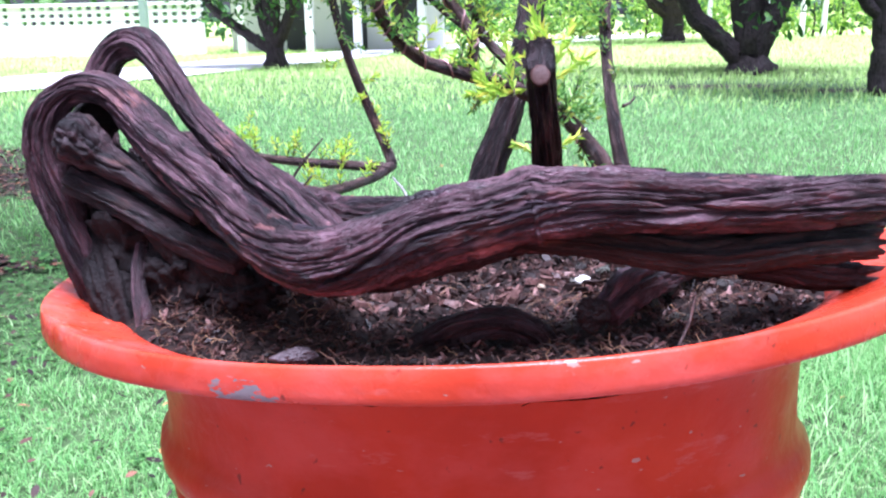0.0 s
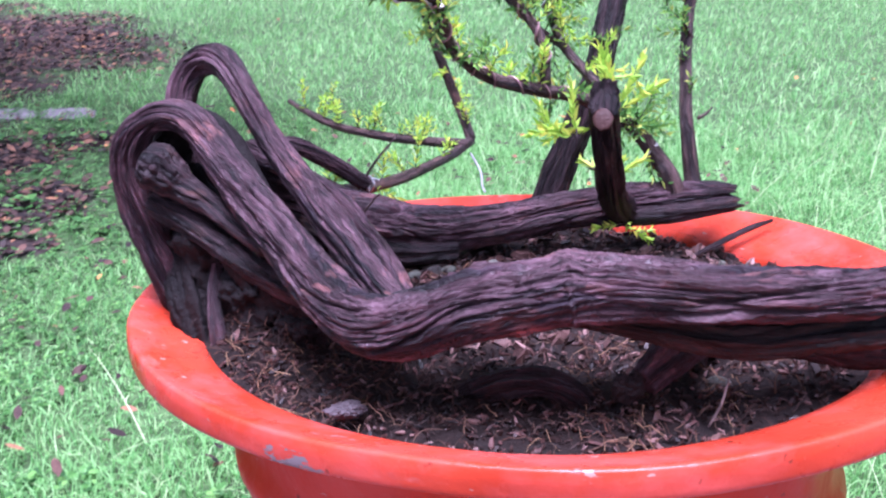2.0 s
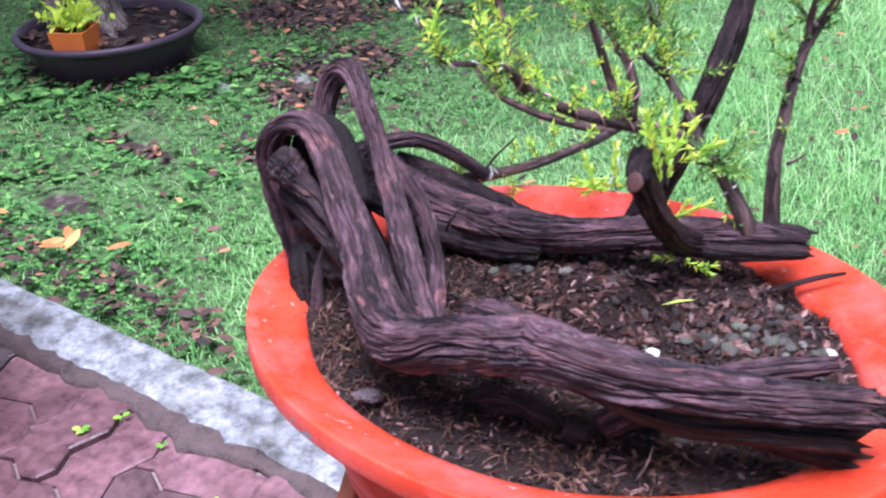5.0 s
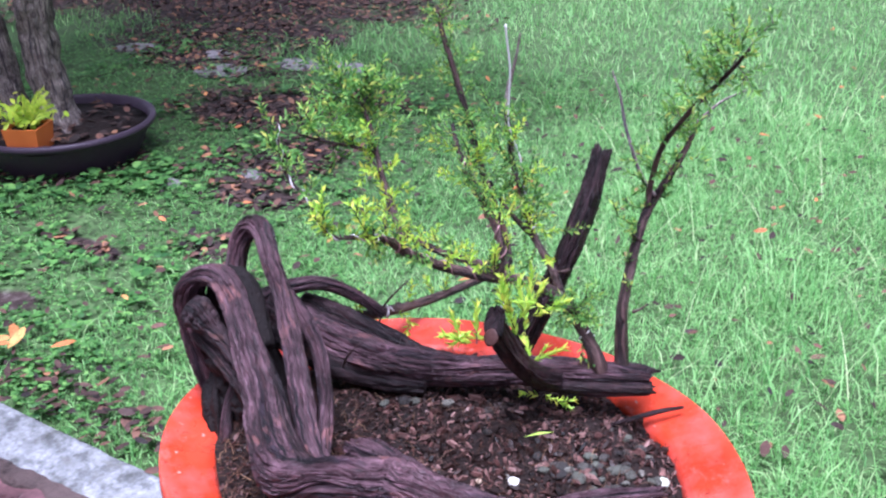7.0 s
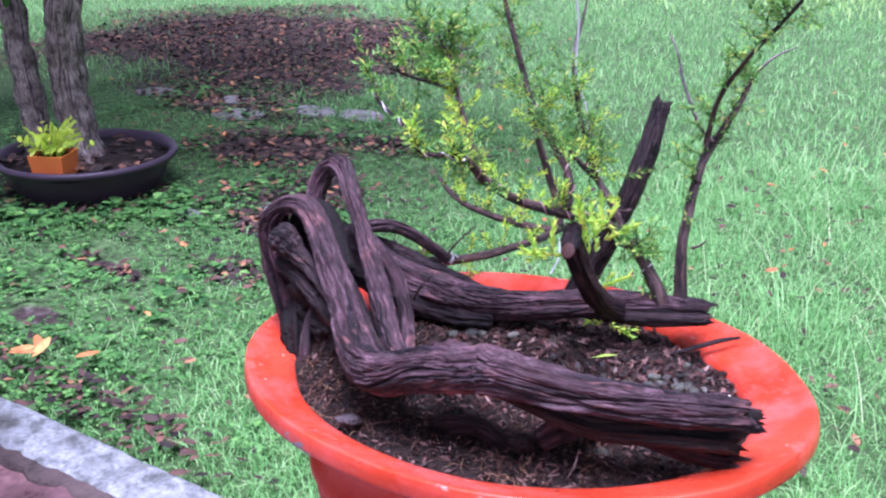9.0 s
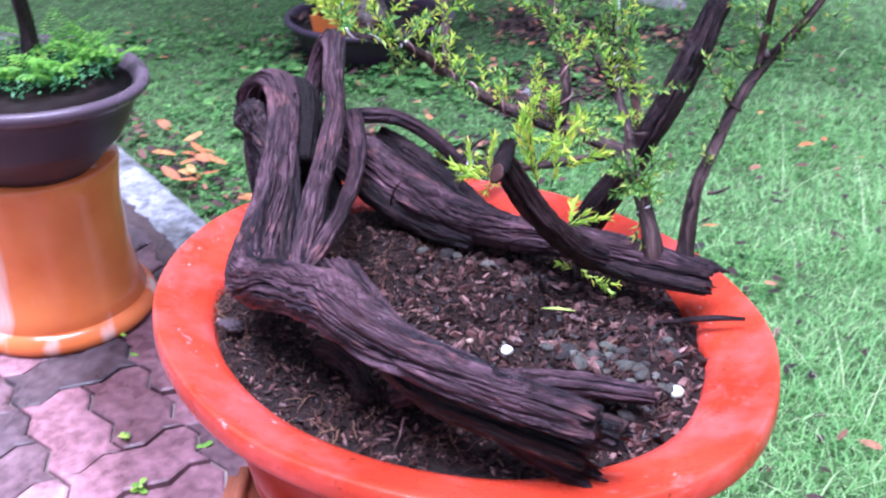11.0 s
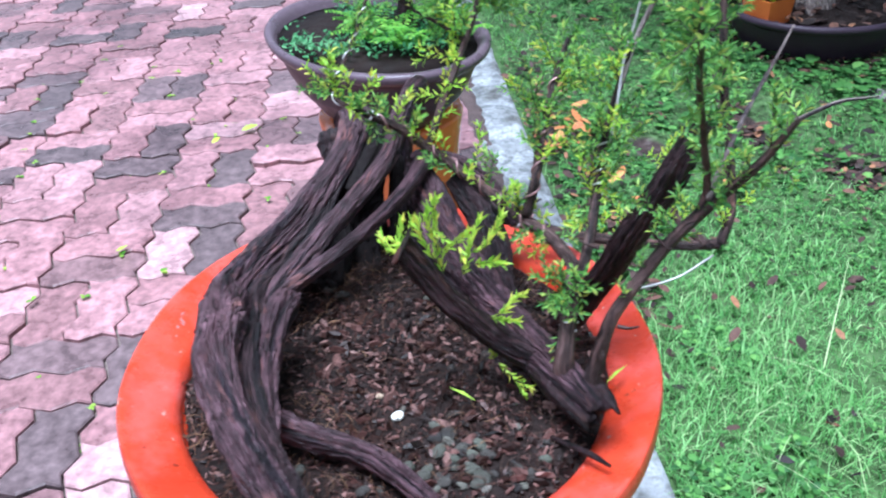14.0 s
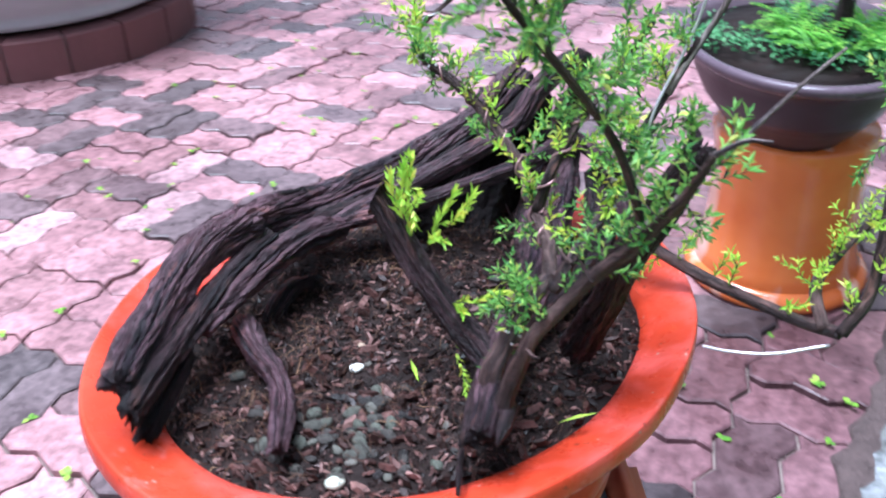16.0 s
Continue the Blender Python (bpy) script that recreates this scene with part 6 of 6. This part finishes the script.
# ---- lawn: blades, weeds, stalks, fallen leaves ----
def blades(name, count, seed, x0, x1, y0, y1, lo, hi, width, keep, label, mat=M_GRASS, power=1.0):
    """One mesh of bent blades, thinned where the earth is bare."""
    g = np.random.default_rng(seed)
    x = g.uniform(x0, x1, count)
    y = y0 + (y1 - y0) * g.random(count) ** power
    ok = np.array([keep(a, b) for a, b in zip(x, y)]) > g.random(count)
    x, y = x[ok], y[ok]
    n = len(x)
    h = g.uniform(lo, hi, n) * (0.7 + 0.6 * g.random(n))
    h *= 0.62 + 0.76 * (0.5 + 0.5 * np.sin(7.3 * x + 2.3 * np.sin(5.1 * y + 1.0)) * np.sin(6.7 * y + 1.9 * np.sin(4.3 * x)))
    w = width * g.uniform(0.6, 1.3, n)
    a = g.uniform(0, 2 * np.pi, n)
    lean = g.uniform(0.3, 1.5, n) * h
    b = a + g.uniform(-0.6, 0.6, n)
    z0 = np.full(n, -0.026)
    sx, sy = -np.sin(a) * w, np.cos(a) * w
    v = np.zeros((n, 5, 3))
    v[:, 0] = np.stack([x - sx, y - sy, z0], 1)
    v[:, 1] = np.stack([x + sx, y + sy, z0], 1)
    mx, my, mz = x + np.cos(b) * lean * 0.35, y + np.sin(b) * lean * 0.35, z0 + h * 0.62
    v[:, 2] = np.stack([mx + sx * 0.75, my + sy * 0.75, mz], 1)
    v[:, 3] = np.stack([mx - sx * 0.75, my - sy * 0.75, mz], 1)
    v[:, 4] = np.stack([x + np.cos(b) * lean, y + np.sin(b) * lean, z0 + h * 0.95 - lean * 0.15], 1)
    me = bpy.data.meshes.new(name)
    me.vertices.add(n * 5)
    me.vertices.foreach_set("co", v.astype(np.float32).ravel())
    o = np.arange(n)[:, None] * 5
    loops = np.concatenate([o + np.array([[0, 1, 2, 3]]), o + np.array([[3, 2, 4]])], 1).ravel()
    me.loops.add(len(loops))
    me.loops.foreach_set("vertex_index", loops.astype(np.int32))
    me.polygons.add(n * 2)
    start = (np.arange(n)[:, None] * 7 + np.array([[0, 4]])).ravel()
    me.polygons.foreach_set("loop_start", start.astype(np.int32))
    me.update(calc_edges=True)
    me.validate()
    me.materials.append(mat)
    ob = new(name, me)
    tagged(ob, label, "grass", kind="stuff")


def lawn_keep(x, y):
    if y < KERB_OUT + 0.004:
        return 0.0
    b = bare_amount(x, y)
    return 1.0 if b < 0.1 else max(0.05, 1.0 - (b - 0.1) * 2.2)


def fade(v, a, b):
    u = min(1.0, max(0.0, (v - a) / (b - a)))
    return u * u * (3 - 2 * u)


def near_keep(x, y):
    return lawn_keep(x, y) * (1 - fade(y, 2.6, 3.9)) * (1 - fade(x, 1.8, 2.4)) * (0.11 + 0.89 * fade(x, -1.8, -0.9)) * (1 - 0.55 * fade(y, 1.2, 2.2) * (1 - fade(x, -1.6, -0.6))) * (0.50 + 0.50 * fade(noise.noise(Vector((x * 2.6, y * 2.6, 3.0))), -0.35, 0.1))


def mid_keep(x, y):
    return lawn_keep(x, y) * fade(y, 2.4, 3.9) * (1 - fade(y, 7.5, 12.0))


def far_keep(x, y):
    if np.interp(x, [-16, -7.0, -5.7, -4.5, -3.6, -2.6, 6], [7.2, 11.0, 14.2, 18.1, 21.6, 24.5, 38]) - 0.1 < y < np.interp(x, [-18, -8.9, -7.9, -7.2, -6.2, -5.0, 3], [10.6, 14.2, 17.0, 19.8, 22.4, 25.0, 40]) + 0.1:
        return 0.0
    return lawn_keep(x, y) * fade(y, 7.0, 12.0)


blades("lawn_grass", 330000, 401, -3.4, 2.4, 0.44, 3.9, 0.014, 0.042, 0.0015, near_keep, "short mixed green lawn grass")
blades("lawn_grass_mid", 170000, 402, -8.0, 5.5, 2.4, 12.0, 0.026, 0.065, 0.0024, mid_keep, "green lawn grass further off", power=1.3)
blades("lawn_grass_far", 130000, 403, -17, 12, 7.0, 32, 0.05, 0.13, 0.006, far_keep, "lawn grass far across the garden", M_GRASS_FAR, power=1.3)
blades("long_grass", 9000, 404, -0.7, 2.6, 0.7, 3.2, 0.06, 0.13, 0.0016, lambda x, y: 1.0 if noise.noise(Vector((x * 1.5, y * 1.5, 7))) > -0.1 else 0.2, "longer soft grass standing in the lawn")


def weeds(name, count, seed, x0, x1, y0, y1, lo, hi, test, mat, label):
    rng = random.Random(seed)
    lv = Leaves()
    made = 0
    while made < count:
        x, y = rng.uniform(x0, x1), rng.uniform(y0, y1)
        if not test(x, y):
            made += 0.02
            continue
        made += 1
        h = rng.uniform(0.004, 0.035)
        for _ in range(rng.randint(3, 5)):
            a = rng.uniform(0, 6.28)
            s = rng.uniform(lo, hi)
            lv.oval(Vector((x, y, h - 0.02)), Vector((math.cos(a), math.sin(a), rng.uniform(0.05, 0.7))), s, s * 0.75, Vector((0, 0, 1)), 0.3)
    ob = lv.made(name, mat)
    tagged(ob, label, "weeds", kind="stuff")


weeds("clover_weeds", 21000, 411, -4.2, 0.3, 0.45, 3.4, 0.0055, 0.0115, lambda x, y: noise.noise(Vector((x * 2.2, y * 2.2, 1))) > -0.62 + 1.1 * fade(x, -1.6, -0.7) and bare_amount(x, y) < 0.9 + 0.5 * noise.noise(Vector((x * 5, y * 5, 2))), M_WEED, "low broad-leaved weeds among the grass")
weeds("broad_weeds", 520, 415, -3.6, -1.5, 0.7, 3.2, 0.016, 0.036, lambda x, y: noise.noise(Vector((x * 2.7, y * 2.7, 6))) > 0.12, M_WEED, "broader weeds standing in clumps in the lawn")
weeds("kerb_weeds", 700, 412, -2.6, 1.5, 0.445, 0.70, 0.008, 0.019, lambda x, y: noise.noise(Vector((x * 3, y * 3, 9))) > 0.0, M_WEED, "bright weeds along the kerb")
weeds("basin_weeds", 190, 413, -3.4, -1.9, 0.8, 1.8, 0.018, 0.042, lambda x, y: abs(math.hypot(x + 2.62, y - 1.57) - 0.42) < 0.12 and y < 1.7, M_WEED, "broad weeds round the black basin")
weeds("joint_weeds", 330, 414, -3.0, 0.2, -2.0, 0.29, 0.007, 0.017, lambda x, y: min((x + 1.572) / 0.110 % 1, (y + 0.578) / 0.110 % 1) < 0.10, M_SHRUB, "tiny weeds in the paving joints")


def stalks():
    rng = random.Random(421)
    vs, fs = [], []
    for _ in range(420):
        x, y = rng.uniform(-0.9, 2.2), rng.uniform(0.6, 3.4)
        L = rng.uniform(0.12, 0.32)
        a = rng.uniform(0, 6.28)
        d = Vector((math.cos(a) * 0.7, math.sin(a) * 0.7, rng.uniform(0.4, 1.2))).normalized()
        p = Vector((x, y, -0.02))
        k = len(vs)
        w = rng.uniform(0.0008, 0.0015)
        side = Vector((-d.y, d.x, 0)).normalized()
        for i in range(8):
            vs += [p - side * w * (1 - i / 9), p + side * w * (1 - i / 9)]
            p = p + d * L / 7
            d = (d + Vector((0, 0, -0.11))).normalized()
            if p.z < 0.0:
                d.z = abs(d.z)
        for i in range(7):
            o = k + 2 * i
            fs.append((o, o + 1, o + 3, o + 2))
    ob = mesh_object("grass_stalks", vs, fs, M_STALK, None, None, False)
    tagged(ob, "pale arching grass stalks over the lawn", "grass", kind="stuff")


stalks()


def leaf_litter(name, count, seed, mat, lo, hi, x0, x1, y0, y1, keep, label, lift=0.0):
    rng = random.Random(seed)
    lv = Leaves()
    made = 0
    while made < count:
        x, y = rng.uniform(x0, x1), rng.uniform(y0, y1)
        if rng.random() > keep(x, y):
            made += 0.01
            continue
        made += 1
        a = rng.uniform(0, 6.28)
        s = rng.uniform(lo, hi)
        lv.oval(Vector((x, y, -0.012 + lift + rng.random() * 0.015)), Vector((math.cos(a), math.sin(a), rng.uniform(-0.1, 0.3))), s, s * rng.uniform(0.35, 0.55), Vector((rng.uniform(-0.5, 0.5), rng.uniform(-0.5, 0.5), 1)), rng.uniform(-0.25, 0.35))
    ob = lv.made(name, mat)
    tagged(ob, label, "fallen leaves", kind="stuff")


leaf_litter("leaf_litter", 12000, 431, M_LITTER, 0.024, 0.052, -7.5, -1.2, 1.0, 8.0, lambda x, y: max(0.0, min(1.0, bare_amount(x, y))), "brown fallen leaves on bare earth", 0.004)
leaf_litter("brown_leaves", 1300, 432, M_LITTER, 0.016, 0.040, -3.5, 0.4, 0.5, 3.2, lambda x, y: 0.6, "brown leaves scattered in the weeds", 0.015)
leaf_litter("orange_leaves", 110, 433, M_ORANGE_LEAF, 0.022, 0.045, -4.0, 2.5, 0.55, 5.0, lambda x, y: 0.5, "orange leaves scattered on the lawn", 0.03)
leaf_litter("kerb_leaves", 260, 434, M_LITTER, 0.022, 0.045, -2.6, -0.9, 0.445, 0.58, lambda x, y: 0.7, "brown leaves drifted along the kerb", 0.012)
leaf_litter("drifted_orange_leaves", 20, 437, M_ORANGE_LEAF, 0.045, 0.075, -2.3, -1.45, 0.445, 0.65, lambda x, y: 0.8, "large orange leaves drifted along the kerb", 0.03)
leaf_litter("basin_leaves", 120, 435, M_LITTER, 0.03, 0.06, -2.95, -2.3, 1.25, 1.9, lambda x, y: 1.0 if math.hypot(x + 2.62, y - 1.57) < 0.28 else 0.0, "dry leaves on the basin's soil", 0.118)
leaf_litter("paving_leaf", 4, 436, M_LEAF_NEW, 0.03, 0.05, -2.2, -0.7, -1.2, 0.40, lambda x, y: 1.0, "small yellow-green leaves on the paving", 0.022)


def flat_stones():
    rng = random.Random(441)
    for k, (x, y, s) in enumerate([(-1.9, 1.75, 0.06), (-2.97, 2.72, 0.15), (-2.72, 2.98, 0.15), (-2.45, 3.05, 0.14), (-3.2, 2.95, 0.12), (-3.68, 2.85, 0.14), (-2.1, 1.56, 0.05)]):
        me = PEB[k % 6].copy()
        me.name = "flat_stone"
        me.materials.clear()
        me.materials.append(M_STONE)
        ob = new("flat_stone", me)
        ob.matrix_world = Matrix.LocRotScale((x, y, -0.016), Euler((0, 0, rng.uniform(-0.4, 0.4))), (s, s * 0.7, s * 0.14))
        tagged(ob, "flat grey stone half sunk in bare earth", "stone", "flat stones")


flat_stones()


# ---- paving: wavy-edged pavers laid in basket weave ----
U = 0.110
GX, GY = -1.572, -0.578
WAVE, JOINT = 0.0105, 0.0026


def paver_mesh(along_x):
    """Two cells side by side; every cell edge has the same S-shaped wave, so neighbours interlock."""
    def edge(a, b):
        d = (b[0] - a[0], b[1] - a[1])
        pos = d[0] + d[1] > 0
        horiz = abs(d[0]) > abs(d[1])
        out = []
        for s, w in ((0.0, 0.0), (0.30, WAVE), (0.70, -WAVE)):
            ww = w if pos else -w
            if horiz:
                out.append((a[0] + d[0] * s, a[1] + ww))
            else:
                out.append((a[0] + ww, a[1] + d[1] * s))
        return out

    cells = (2, 1) if along_x else (1, 2)
    pts = []
    for i in range(cells[0]):
        pts += edge((i * U, 0), ((i + 1) * U, 0))
    for i in range(cells[1]):
        pts += edge((cells[0] * U, i * U), (cells[0] * U, (i + 1) * U))
    for i in range(cells[0]):
        pts += edge(((cells[0] - i) * U, cells[1] * U), ((cells[0] - i - 1) * U, cells[1] * U))
    for i in range(cells[1]):
        pts += edge((0, (cells[1] - i) * U), (0, (cells[1] - i - 1) * U))
    cx, cy = cells[0] * U / 2, cells[1] * U / 2
    n = len(pts)

    def inset(amount):
        res = []
        for i in range(n):
            a, b, c = Vector(pts[i - 1]), Vector(pts[i]), Vector(pts[(i + 1) % n])
            t = (c - a).normalized()
            nrm = Vector((-t.y, t.x))
            res.append(b + nrm * amount)
        return res

    vs = [(p.x - cx, p.y - cy, 0.0) for p in inset(JOINT + 0.004)] + [(p.x - cx, p.y - cy, -0.003) for p in inset(JOINT)] + [(p.x - cx, p.y - cy, -0.02) for p in inset(JOINT)]
    fs = [tuple(range(n))]
    for r in range(2):
        for i in range(n):
            j = (i + 1) % n
            fs.append((r * n + i, r * n + n + i, r * n + n + j, r * n + j))
    return vs, fs, (cx, cy)


def paving():
    pav = thing("pavement", (-1.5, -0.8, 0), "pink and grey wavy cement pavers laid in basket weave", "pavement")
    tagged(pav, kind="structure")
    shape = {}
    for ax in (True, False):
        vs, fs, c = paver_mesh(ax)
        me = bpy.data.meshes.new("paver")
        me.from_pydata(vs, [], fs)
        me.materials.append(M_PAVER)
        shape[ax] = (me, vs, fs, c)
    g = np.random.default_rng(501)
    far_v, far_f = [], []
    for bi in range(-34, 24):
        for bj in range(-36, 5):
            x0, y0 = GX + bi * 2 * U, GY + bj * 2 * U
            ax = (bi + bj) % 2 == 0
            for k in range(2):
                me, vs, fs, c = shape[ax]
                x = x0 + c[0] + (0 if ax else k * U)
                y = y0 + c[1] + (k * U if ax else 0)
                if y + c[1] > KERB_IN + 0.03:
                    continue
                z = 0.0025 * g.standard_normal()
                near = -2.75 < x < 0.05 and -1.85 < y
                if near:
                    ob = new("paver", me)
                    ob.parent = pav
                    ob.matrix_parent_inverse = Matrix.Translation((1.5, 0.8, 0))
                    ob.matrix_basis = Matrix.LocRotScale((x, y, z), Euler((0.012 * g.standard_normal(), 0.012 * g.standard_normal(), 0.01 * g.standard_normal())), None)
                elif x > -7.5 and y > -8.5 and x < 3.45:
                    o = len(far_v)
                    far_v += [(x + a, y + b, z + d) for a, b, d in vs]
                    far_f += [tuple(o + i for i in f) for f in fs]
    ob = mesh_object("far_pavers", far_v, far_f, M_PAVER_FAR, pav, None, False)
    tagged(ob, kind="stuff")


paving()
